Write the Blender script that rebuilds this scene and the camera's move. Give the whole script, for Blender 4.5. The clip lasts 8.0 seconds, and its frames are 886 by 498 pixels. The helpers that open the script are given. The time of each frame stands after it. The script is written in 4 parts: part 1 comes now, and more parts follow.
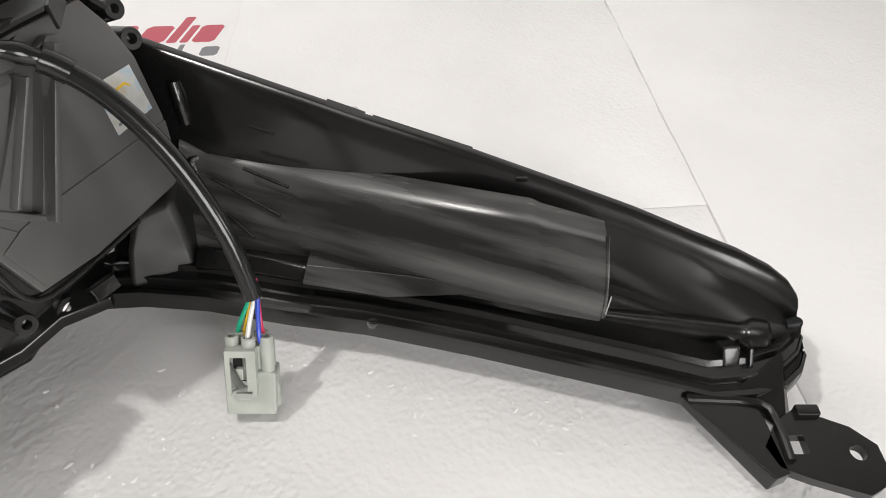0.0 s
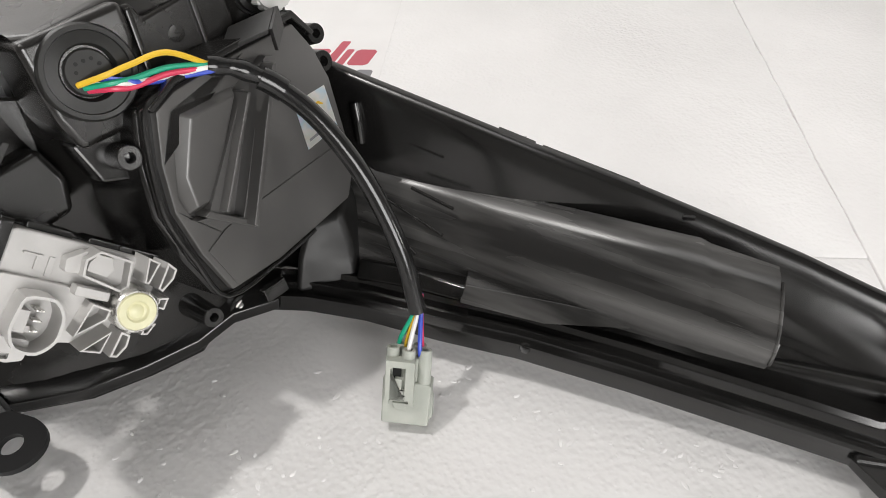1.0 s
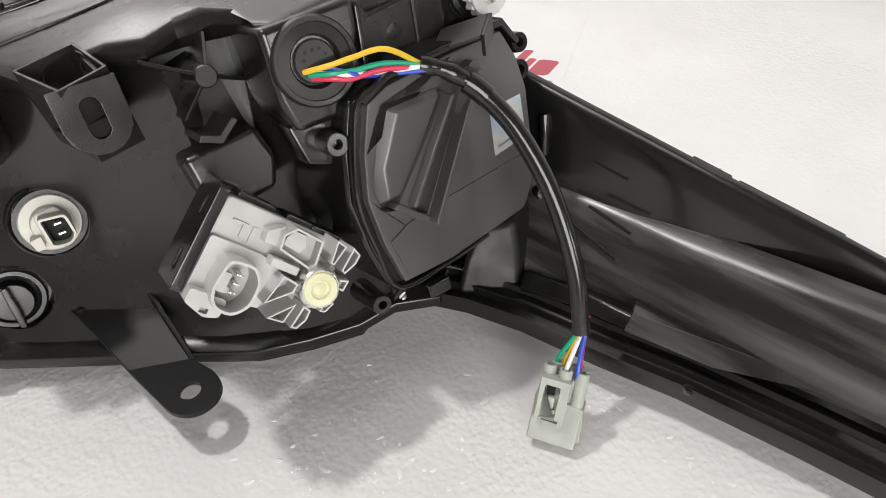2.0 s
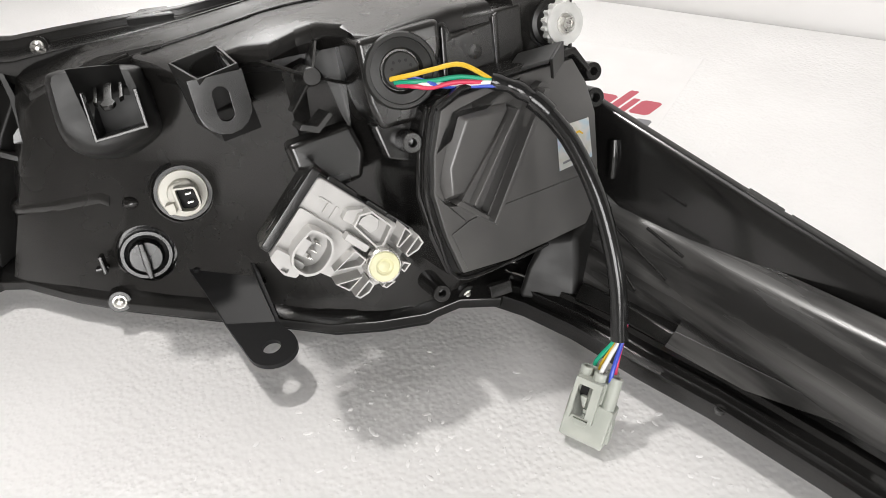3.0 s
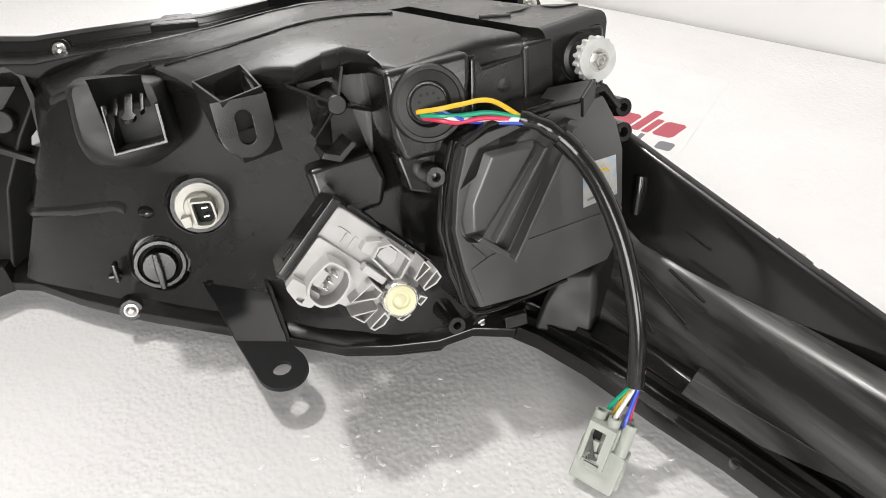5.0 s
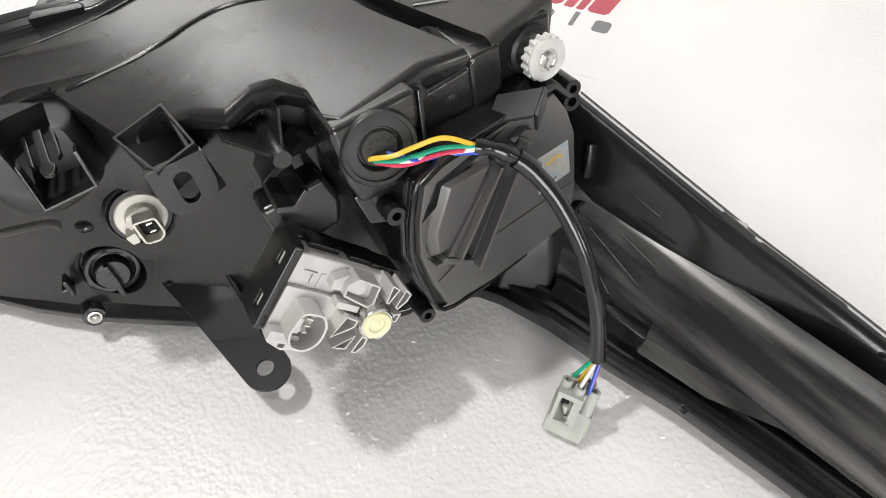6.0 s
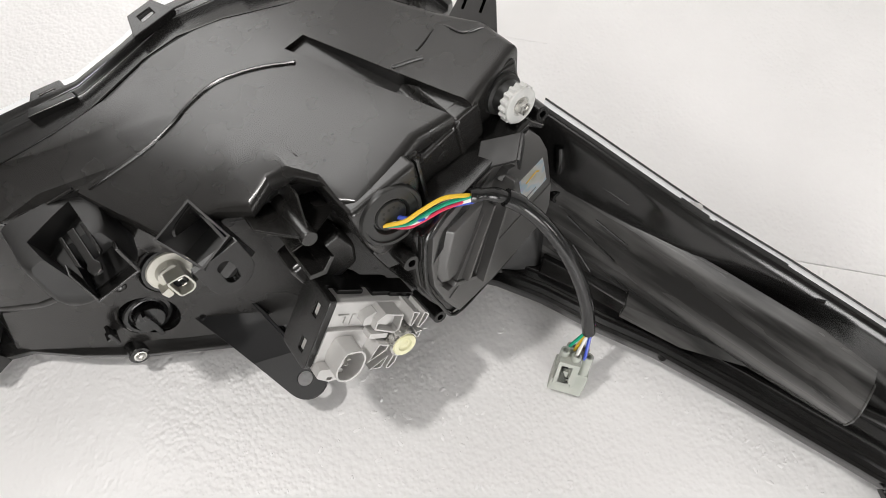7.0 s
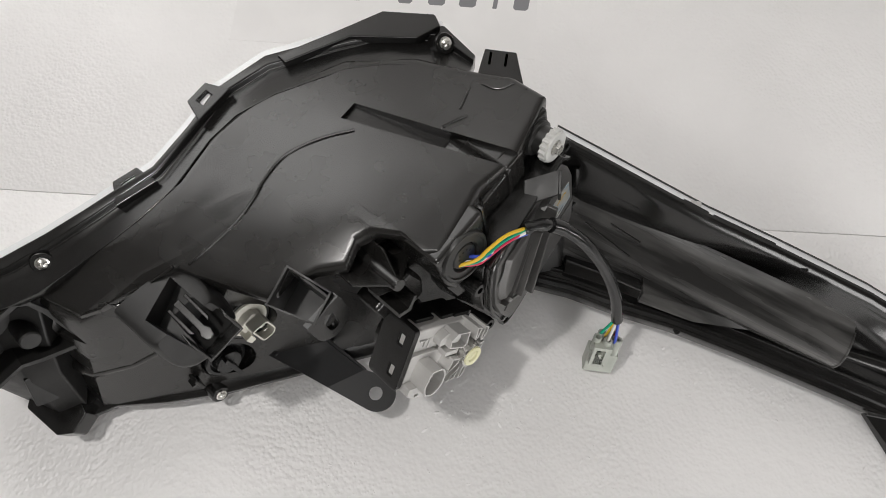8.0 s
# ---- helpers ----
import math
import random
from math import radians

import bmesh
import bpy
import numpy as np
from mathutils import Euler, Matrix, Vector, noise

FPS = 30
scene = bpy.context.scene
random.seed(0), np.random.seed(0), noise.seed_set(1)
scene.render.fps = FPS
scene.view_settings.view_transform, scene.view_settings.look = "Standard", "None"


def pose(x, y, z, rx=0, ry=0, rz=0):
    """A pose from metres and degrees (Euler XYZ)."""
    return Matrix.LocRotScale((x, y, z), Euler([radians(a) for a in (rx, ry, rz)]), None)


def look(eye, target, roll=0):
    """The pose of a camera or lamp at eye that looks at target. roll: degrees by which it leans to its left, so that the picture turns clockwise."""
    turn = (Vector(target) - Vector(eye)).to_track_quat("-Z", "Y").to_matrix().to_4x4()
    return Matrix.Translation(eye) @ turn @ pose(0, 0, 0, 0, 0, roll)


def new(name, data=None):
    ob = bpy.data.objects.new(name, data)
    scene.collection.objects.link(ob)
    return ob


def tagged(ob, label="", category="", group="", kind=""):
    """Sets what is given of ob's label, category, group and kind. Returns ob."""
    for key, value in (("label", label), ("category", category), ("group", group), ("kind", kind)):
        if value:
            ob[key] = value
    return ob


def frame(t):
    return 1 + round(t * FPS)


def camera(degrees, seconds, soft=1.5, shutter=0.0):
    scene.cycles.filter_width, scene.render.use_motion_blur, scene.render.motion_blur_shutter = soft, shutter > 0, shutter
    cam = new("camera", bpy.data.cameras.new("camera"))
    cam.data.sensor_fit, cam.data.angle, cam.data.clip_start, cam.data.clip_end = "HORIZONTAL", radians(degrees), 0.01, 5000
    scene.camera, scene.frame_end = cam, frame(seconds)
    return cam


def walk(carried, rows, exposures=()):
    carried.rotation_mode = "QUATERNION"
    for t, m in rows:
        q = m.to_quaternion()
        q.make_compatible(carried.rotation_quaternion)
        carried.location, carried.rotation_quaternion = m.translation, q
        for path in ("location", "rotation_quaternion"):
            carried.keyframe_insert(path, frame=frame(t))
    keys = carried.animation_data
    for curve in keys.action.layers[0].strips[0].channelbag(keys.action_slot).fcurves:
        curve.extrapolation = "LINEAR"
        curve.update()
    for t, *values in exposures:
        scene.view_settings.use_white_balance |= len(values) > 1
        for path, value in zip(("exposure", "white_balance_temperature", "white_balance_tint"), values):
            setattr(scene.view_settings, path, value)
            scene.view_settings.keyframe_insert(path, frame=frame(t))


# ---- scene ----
from mathutils.bvhtree import BVHTree

cam = camera(66.13, 8.0, 0.9)
PATH = [
    (0, (0.09752, 0.08872, 0.33671), (0.10013, 0.43703, -0.02199), 0.51),
    (0.5, (0.08124, 0.08336, 0.34114), (0.06986, 0.43851, -0.01062), -0.12),
    (1, (0.05712, 0.07864, 0.34288), (-0.00513, 0.43606, -0.00118), -1.93),
    (1.5, (0.03484, 0.07680, 0.34327), (-0.07395, 0.42433, 0.00065), -3.66),
    (1.7, (0.02509, 0.07867, 0.34390), (-0.10104, 0.41890, -0.00009), -3.40),
    (2.8, (0.08594, 0.05327, 0.34810), (-0.14320, 0.37451, 0.04102), -5.21),
    (3, (0.08890, 0.04886, 0.35063), (-0.15200, 0.35963, 0.04177), -5.23),
    (3.5, (0.09497, 0.04066, 0.35319), (-0.16866, 0.35091, 0.06294), -4.06),
    (4, (0.09725, 0.03733, 0.35454), (-0.16377, 0.34865, 0.06309), -4.05),
    (4.2, (0.09989, 0.04142, 0.35863), (-0.16365, 0.34682, 0.06321), -4.16),
    (5.3, (0.04985, 0.08504, 0.37097), (-0.16915, 0.38169, 0.03328), -1.84),
    (5.5, (0.03321, 0.10572, 0.38013), (-0.15848, 0.38275, 0.01066), -2.43),
    (6, (0.00791, 0.13826, 0.46188), (-0.13219, 0.36229, 0.03740), -5.18),
    (6.5, (-0.00305, 0.16189, 0.51418), (-0.10919, 0.33558, 0.05749), -8.62),
    (7, (-0.03561, 0.17844, 0.55802), (-0.11810, 0.34107, 0.09245), -9.56),
    (7.5, (-0.08743, 0.18405, 0.59285), (-0.13163, 0.32293, 0.11456), -6.32),
    (8, (-0.11603, 0.17784, 0.64522), (-0.15132, 0.32700, 0.16929), -4.29),
]
walk(cam, [(t, look(eye, target, roll)) for t, eye, target, roll in PATH],
     [(0, -0.5), (1.5, -0.46), (3.0, -0.3), (6.0, -0.26), (7.0, -0.48), (7.5, -0.56), (8.0, -0.9)])

# ---------- light ----------
world = bpy.data.worlds.new("room_air")
scene.world = world
world.use_nodes = True
world.node_tree.nodes["Background"].inputs[0].default_value = (0.9, 0.93, 1.0, 1)
world.node_tree.nodes["Background"].inputs[1].default_value = 0.02


def area_lamp(name, eye, target, size, power, colour):
    data = bpy.data.lights.new(name, "AREA")
    data.shape, data.size, data.energy, data.color = "DISK", size, power, colour
    ob = new(name, data)
    ob.matrix_world = look(eye, target)
    return ob


area_lamp("ceiling_spot", (-0.66, 0.29, 1.55), (-0.08, 0.3, 0.05), 0.1, 14.5, (1.0, 0.97, 0.94))
area_lamp("side_lamp", (2.05, -0.2, 0.52), (0.0, 0.32, 0.12), 0.3, 6.0, (1.0, 0.98, 0.96))
# added soft fill from the south-east, no real window, brightens the fittings' fronts
area_lamp("south_fill", (0.85, -0.96, 0.6), (-0.1, 0.3, 0.12), 0.95, 31.0, (1.0, 0.985, 0.97))
# added fill in front of the plain north wall, gives the roof its sheen
area_lamp("north_fill", (-0.85, 0.99, 0.74), (-0.25, 0.35, 0.15), 0.95, 11.0, (1.0, 0.985, 0.97))
# added broad overhead fill for foam and upper faces, not a known fitting
area_lamp("overhead_fill", (-0.25, 0.02, 2.2), (-0.25, 0.1, 0.0), 0.9, 7.0, (1.0, 0.985, 0.97))


# ---------- materials ----------
def material(name, colour, rough=0.5, metal=0.0, coat=0.0, spec=0.5):
    m = bpy.data.materials.new(name)
    m.use_nodes = True
    b = m.node_tree.nodes["Principled BSDF"]
    b.inputs["Base Color"].default_value = (*colour, 1)
    b.inputs["Roughness"].default_value = rough
    b.inputs["Metallic"].default_value = metal
    b.inputs["Coat Weight"].default_value = coat
    b.inputs["Specular IOR Level"].default_value = spec
    return m


def add_noise(m, scale, low, high, detail=4.0, into="Base Color", stretch=(1, 1, 1), lo=0.35, hi=0.7, turn=0.0):
    """Drives an input of the surface from object-space noise, between two values."""
    t = m.node_tree
    b = t.nodes["Principled BSDF"]
    co = t.nodes.new("ShaderNodeTexCoord")
    mp = t.nodes.new("ShaderNodeMapping")
    mp.vector_type = "TEXTURE"
    mp.inputs["Rotation"].default_value = (0, 0, math.radians(turn))
    mp.inputs["Scale"].default_value = [1 / k for k in stretch]
    nz = t.nodes.new("ShaderNodeTexNoise")
    nz.inputs["Scale"].default_value = scale
    nz.inputs["Detail"].default_value = detail
    ramp = t.nodes.new("ShaderNodeValToRGB")
    ramp.color_ramp.elements[0].position, ramp.color_ramp.elements[1].position = lo, hi
    c0 = low if isinstance(low, tuple) else (low,) * 3
    c1 = high if isinstance(high, tuple) else (high,) * 3
    ramp.color_ramp.elements[0].color, ramp.color_ramp.elements[1].color = (*c0, 1), (*c1, 1)
    t.links.new(co.outputs["Object"], mp.inputs["Vector"])
    t.links.new(mp.outputs[0], nz.inputs["Vector"])
    t.links.new(nz.outputs["Fac"], ramp.inputs[0])
    t.links.new(ramp.outputs[0], b.inputs[into])
    return m


def add_bump(m, scale, distance, strength=0.4, detail=3.0, kind="noise", stretch=(1, 1, 1), turn=0.0):
    t = m.node_tree
    b = t.nodes["Principled BSDF"]
    co = t.nodes.new("ShaderNodeTexCoord")
    if kind == "noise":
        tex = t.nodes.new("ShaderNodeTexNoise")
        tex.inputs["Detail"].default_value = detail
        out = tex.outputs["Fac"]
    else:
        tex = t.nodes.new("ShaderNodeTexVoronoi")
        tex.feature = "SMOOTH_F1"
        out = tex.outputs["Distance"]
    tex.inputs["Scale"].default_value = scale
    bump = t.nodes.new("ShaderNodeBump")
    bump.inputs["Strength"].default_value = strength
    bump.inputs["Distance"].default_value = distance
    if kind != "noise":
        bump.invert = True
    mp = t.nodes.new("ShaderNodeMapping")
    mp.vector_type = "TEXTURE"
    mp.inputs["Rotation"].default_value = (0, 0, math.radians(turn))
    mp.inputs["Scale"].default_value = [1 / k for k in stretch]
    t.links.new(co.outputs["Object"], mp.inputs["Vector"])
    t.links.new(mp.outputs[0], tex.inputs["Vector"])
    t.links.new(out, bump.inputs["Height"])
    old = b.inputs["Normal"].links
    if old:
        t.links.new(old[0].from_socket, bump.inputs["Normal"])
    t.links.new(bump.outputs[0], b.inputs["Normal"])
    return m


BLACK = material("black_moulded_plastic", (0.016, 0.015, 0.014), 0.4, spec=0.6)
add_noise(BLACK, 14, (0.0075, 0.0073, 0.007), (0.0125, 0.0121, 0.0116))
add_noise(BLACK, 30, 0.15, 0.29, into="Roughness", lo=0.15, hi=0.9)
add_bump(BLACK, 700, 0.0001, 0.2)
BLACK_TOP = material("satin_black_plastic", (0.022, 0.021, 0.019), 0.42, spec=0.7)
add_noise(BLACK_TOP, 9, (0.01, 0.0095, 0.0089), (0.0155, 0.0148, 0.0139))
add_noise(BLACK_TOP, 24, 0.2, 0.34, into="Roughness", lo=0.15, hi=0.9)
add_bump(BLACK_TOP, 1200, 0.0001, 0.3)
add_bump(BLACK_TOP, 22, 0.002, 0.18, 2)
# black cover, base colour raised to stand in for the light it reflects
COVER_PLASTIC = material("lightened_black_cover_plastic", (0.04, 0.039, 0.037), 0.4, spec=1.0)
add_noise(COVER_PLASTIC, 18, (0.055, 0.0535, 0.0515), (0.078, 0.076, 0.073))
add_noise(COVER_PLASTIC, 35, 0.3, 0.44, into="Roughness", lo=0.2, hi=0.8)
add_bump(COVER_PLASTIC, 1100, 0.0001, 0.3)
MATT = material("matt_black_plastic", (0.009, 0.0087, 0.0083), 0.45, spec=0.5)
add_noise(MATT, 50, 0.42, 0.6, into="Roughness")
add_bump(MATT, 900, 0.0001, 0.35)
GLOSS = material("glossy_black_plastic", (0.012, 0.012, 0.012), 0.2)
add_noise(GLOSS, 40, 0.14, 0.3, into="Roughness")
DUCT = material("scuffed_black_plastic_painted_sheen", (0.02, 0.02, 0.019), 0.3)
add_noise(DUCT, 40, 0.15, 0.36, into="Roughness", stretch=(0.05, 2.2, 2.2), lo=0.25, hi=0.75, turn=-20.5)
# lengthwise scuffs, their colour lightened further to imitate the duct's glossy highlight
add_noise(DUCT, 60, (0.016, 0.0157, 0.0152), (0.105, 0.103, 0.1), detail=3, stretch=(0.08, 1.2, 1.2), lo=0.42, hi=0.78, turn=-20.5)
add_bump(DUCT, 170, 0.0008, 0.18, 3, stretch=(0.02, 1, 1), turn=-20.5)
RUBBER = material("matt_black_rubber", (0.018, 0.018, 0.017), 0.55)
add_noise(RUBBER, 60, 0.3, 0.45, into="Roughness")
SLEEVE = material("black_vinyl_sleeve", (0.012, 0.012, 0.012), 0.16)
add_bump(SLEEVE, 120, 0.0006, 0.15)
METAL_BLACK = material("black_painted_steel", (0.011, 0.011, 0.0115), 0.44, spec=0.22)
add_bump(METAL_BLACK, 600, 0.0001, 0.3)
GREY = material("light_grey_plastic", (0.52, 0.51, 0.49), 0.5)
add_noise(GREY, 45, (0.47, 0.462, 0.45), (0.56, 0.55, 0.535))
PLUG = material("pale_grey_green_plastic", (0.42, 0.44, 0.4), 0.42)
add_noise(PLUG, 60, (0.38, 0.4, 0.36), (0.46, 0.475, 0.43))
CREAM = material("cream_nylon", (0.72, 0.7, 0.45), 0.4)
add_noise(CREAM, 80, (0.66, 0.64, 0.4), (0.76, 0.74, 0.52))
SOCKET = material("off_white_nylon", (0.66, 0.64, 0.57), 0.4)
add_noise(SOCKET, 60, (0.62, 0.6, 0.53), (0.7, 0.68, 0.61))
WHEEL = material("white_acetal", (0.7, 0.7, 0.68), 0.3)
add_noise(WHEEL, 90, (0.5, 0.5, 0.485), (0.62, 0.62, 0.6))
STEEL = material("zinc_plated_steel", (0.7, 0.69, 0.66), 0.3, 1.0)
add_noise(STEEL, 300, 0.22, 0.42, into="Roughness")
LENS = material("clear_polycarbonate", (0.78, 0.79, 0.8), 0.12, 0.0, 0.5)
# near-black colour that paints the shade inside small holes
HOLE_SHADE = material("painted_recess_shade", (0.006, 0.006, 0.006), 0.7)
FOAM = material("white_polystyrene_foam", (0.82, 0.81, 0.8), 0.4)
add_noise(FOAM, 5, (0.78, 0.77, 0.765), (0.85, 0.84, 0.835))
add_bump(FOAM, 300, 0.0016, 0.3, kind="beads")


def uneven_beads():
    """The beads show in patches and are pressed flat between them."""
    t = FOAM.node_tree
    bump = [n for n in t.nodes if n.bl_idname == "ShaderNodeBump"][0]
    co = t.nodes.new("ShaderNodeTexCoord")
    nz = t.nodes.new("ShaderNodeTexNoise")
    nz.inputs["Scale"].default_value = 7
    nz.inputs["Detail"].default_value = 3
    span = t.nodes.new("ShaderNodeMapRange")
    span.inputs["From Min"].default_value = 0.38
    span.inputs["From Max"].default_value = 0.66
    span.inputs["To Min"].default_value = 0.15
    span.inputs["To Max"].default_value = 0.5
    t.links.new(co.outputs["Object"], nz.inputs["Vector"])
    t.links.new(nz.outputs["Fac"], span.inputs["Value"])
    t.links.new(span.outputs[0], bump.inputs["Strength"])


uneven_beads()
add_bump(FOAM, 130, 0.003, 0.13, 2)
add_bump(FOAM, 48, 0.004, 0.16, 3)
add_bump(FOAM, 9, 0.008, 0.2, 2)
WALL = material("white_wall_paint", (0.78, 0.77, 0.76), 0.6)
add_noise(WALL, 3, (0.75, 0.74, 0.73), (0.8, 0.79, 0.785))
# dim grey for unseen walls and ceiling, darkens what the black plastic reflects
DIM = material("unseen_surround_grey", (0.3, 0.29, 0.28), 0.7)
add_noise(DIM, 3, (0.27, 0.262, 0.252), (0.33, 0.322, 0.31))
TABLE = material("pale_table_top", (0.5, 0.49, 0.47), 0.5)
add_noise(TABLE, 6, (0.45, 0.44, 0.42), (0.55, 0.54, 0.52))
PAPER = material("printed_paper", (0.76, 0.75, 0.745), 0.6)
add_noise(PAPER, 20, (0.765, 0.755, 0.75), (0.8, 0.79, 0.785))
RED = material("red_print", (0.47, 0.09, 0.12), 0.6)
GREY_INK = material("grey_print", (0.2, 0.2, 0.21), 0.6)
W_YELLOW = material("yellow_wire", (0.72, 0.46, 0.03), 0.35)
W_GREEN = material("green_wire", (0.01, 0.34, 0.2), 0.35)
W_RED = material("red_wire", (0.66, 0.04, 0.1), 0.35)
W_WHITE = material("white_wire", (0.75, 0.74, 0.7), 0.35)
W_BLUE = material("blue_wire", (0.04, 0.08, 0.5), 0.35)
HOLO = material("holographic_sticker", (0.7, 0.68, 0.72), 0.28, 0.6)


def make_holo():
    t = HOLO.node_tree
    b = t.nodes["Principled BSDF"]
    co = t.nodes.new("ShaderNodeTexCoord")
    nz = t.nodes.new("ShaderNodeTexNoise")
    nz.inputs["Scale"].default_value = 70
    nz.inputs["Detail"].default_value = 2
    ramp = t.nodes.new("ShaderNodeValToRGB")
    e = ramp.color_ramp.elements
    e[0].position, e[0].color = 0.3, (0.66, 0.6, 0.5, 1)
    e[1].position, e[1].color = 0.7, (0.62, 0.58, 0.76, 1)
    for p, c in ((0.42, (0.68, 0.7, 0.66, 1)), (0.5, (0.74, 0.72, 0.7, 1)), (0.6, (0.52, 0.66, 0.74, 1))):
        n = e.new(p)
        n.color = c
    t.links.new(co.outputs["Object"], nz.inputs["Vector"])
    t.links.new(nz.outputs["Fac"], ramp.inputs[0])
    t.links.new(ramp.outputs[0], b.inputs["Base Color"])


make_holo()

# ---------- mesh helpers (lengths in millimetres) ----------
MM = 0.001


def axes(n):
    n = Vector(n).normalized()
    u = Vector((0, 0, 1)).cross(n)
    u = u.normalized() if u.length > 1e-6 else Vector((1, 0, 0))
    return u, n.cross(u), n


D = axes((0.78, -0.52, 0.35))     # the way the housing's fittings point
C = axes((0.9, -0.38, 0.2))       # the way the large cover faces
UP = (Vector((1, 0, 0)), Vector((0, 1, 0)), Vector((0, 0, 1)))


def local(fr, o, a, b, c=0.0):
    return Vector(o) + fr[0] * a + fr[1] * b + fr[2] * c


def finish(bm, bev=0.0, seg=2, angle=30):
    bmesh.ops.remove_doubles(bm, verts=bm.verts, dist=1e-4)
    bmesh.ops.recalc_face_normals(bm, faces=bm.faces)
    if bev:
        sharp = [e for e in bm.edges if len(e.link_faces) == 2 and e.calc_face_angle(0) > radians(angle)]
        bmesh.ops.bevel(bm, geom=sharp, offset=bev, segments=seg, profile=0.5, affect="EDGES", clamp_overlap=True)
    return bm


def prism(pts, fr, o, d0, d1, bev=0.0, seg=2):
    """A polygon in the plane of fr through o, pushed from d0 to d1 along its normal."""
    bm = bmesh.new()
    a = [bm.verts.new(local(fr, o, x, y, d0)) for x, y in pts]
    b = [bm.verts.new(local(fr, o, x, y, d1)) for x, y in pts]
    n = len(pts)
    bm.faces.new(a)
    bm.faces.new(b)
    for i in range(n):
        bm.faces.new((a[i], a[(i + 1) % n], b[(i + 1) % n], b[i]))
    return finish(bm, bev, seg)


def block(fr, o, su, sv, sn, bev=0.0, seg=2):
    return prism([(-su / 2, -sv / 2), (su / 2, -sv / 2), (su / 2, sv / 2), (-su / 2, sv / 2)], fr, o, -sn / 2, sn / 2, bev, seg)


def loft(rings, bev=0.0, closed=True, caps=True, seg=2, angle=30):
    bm = bmesh.new()
    vs = [[bm.verts.new(p) for p in r] for r in rings]
    n = len(rings[0])
    for r, s in zip(vs, vs[1:]):
        for i in range(n if closed else n - 1):
            j = (i + 1) % n
            bm.faces.new((r[i], r[j], s[j], s[i]))
    if caps and closed:
        bm.faces.new(vs[0])
        bm.faces.new(vs[-1])
    return finish(bm, bev, seg, angle)


def lathe(profile, fr, o, seg=32, squash=1.0, turn=0.0):
    """Profile of (radius, height along the normal), turned about it."""
    rings = []
    for r, h in profile:
        rings.append([local(fr, o, r * math.cos(turn + 2 * math.pi * i / seg), squash * r * math.sin(turn + 2 * math.pi * i / seg), h) for i in range(seg)])
    return loft(rings)


def ring(profile, fr, o, seg=32):
    """A closed profile of (radius, height), turned into a hollow ring."""
    bm = bmesh.new()
    rows = [[bm.verts.new(local(fr, o, r * math.cos(2 * math.pi * i / seg), r * math.sin(2 * math.pi * i / seg), h)) for r, h in profile] for i in range(seg)]
    m = len(profile)
    for i in range(seg):
        a, b = rows[i], rows[(i + 1) % seg]
        for k in range(m):
            bm.faces.new((a[k], a[(k + 1) % m], b[(k + 1) % m], b[k]))
    return finish(bm)


def rounded(pts, r=2.0):
    """A polygon with its corners cut round."""
    out = []
    for a, b, c in zip(pts[-1:] + pts[:-1], pts, pts[1:] + pts[:1]):
        a, b, c = Vector((*a, 0)), Vector((*b, 0)), Vector((*c, 0))
        p, q = b + (a - b).normalized() * r, b + (c - b).normalized() * r
        out += [(p.x, p.y), ((p.x + q.x + 2 * b.x) / 4, (p.y + q.y + 2 * b.y) / 4), (q.x, q.y)]
    return out


def inset(pts, w):
    """The polygon drawn in by a wall of thickness w."""
    out = []
    turn = sum(a[0] * b[1] - b[0] * a[1] for a, b in zip(pts, pts[1:] + pts[:1]))
    w = w if turn > 0 else -w
    for a, b, c in zip(pts[-1:] + pts[:-1], pts, pts[1:] + pts[:1]):
        d1, d2 = (Vector(b) - Vector(a)).normalized(), (Vector(c) - Vector(b)).normalized()
        n1, n2 = Vector((-d1.y, d1.x)), Vector((-d2.y, d2.x))
        m = (n1 + n2).normalized()
        k = w / max(0.4, m.dot(n1))
        out.append((b[0] + m.x * k, b[1] + m.y * k))
    return out


def smooth_path(pts, steps=8):
    pts = [Vector(p) for p in pts]
    full = [2 * pts[0] - pts[1]] + pts + [2 * pts[-1] - pts[-2]]
    out = []
    for a, b, c, d in zip(full, full[1:], full[2:], full[3:]):
        for k in range(steps):
            t = k / steps
            out.append(0.5 * (2 * b + (c - a) * t + (2 * a - 5 * b + 4 * c - d) * t * t + (3 * b - a - 3 * c + d) * t ** 3))
    return out + [pts[-1]]


def tube(pts, radius, seg=12, steps=8):
    path = smooth_path(pts, steps) if steps > 1 else [Vector(p) for p in pts]
    n = len(path)
    rings, side = [], None
    for i, p in enumerate(path):
        t = (path[min(i + 1, n - 1)] - path[max(i - 1, 0)]).normalized()
        if side is None:
            side = t.orthogonal().normalized()
        side = (side - t * side.dot(t)).normalized()
        up = t.cross(side)
        r = radius(i / (n - 1)) if callable(radius) else radius
        rings.append([p + side * (r * math.cos(2 * math.pi * k / seg)) + up * (r * math.sin(2 * math.pi * k / seg)) for k in range(seg)])
    return loft(rings)


def join(*bms):
    out = bmesh.new()
    for b in bms:
        me = bpy.data.meshes.new("tmp")
        b.to_mesh(me)
        b.free()
        out.from_mesh(me)
        bpy.data.meshes.remove(me)
    return out


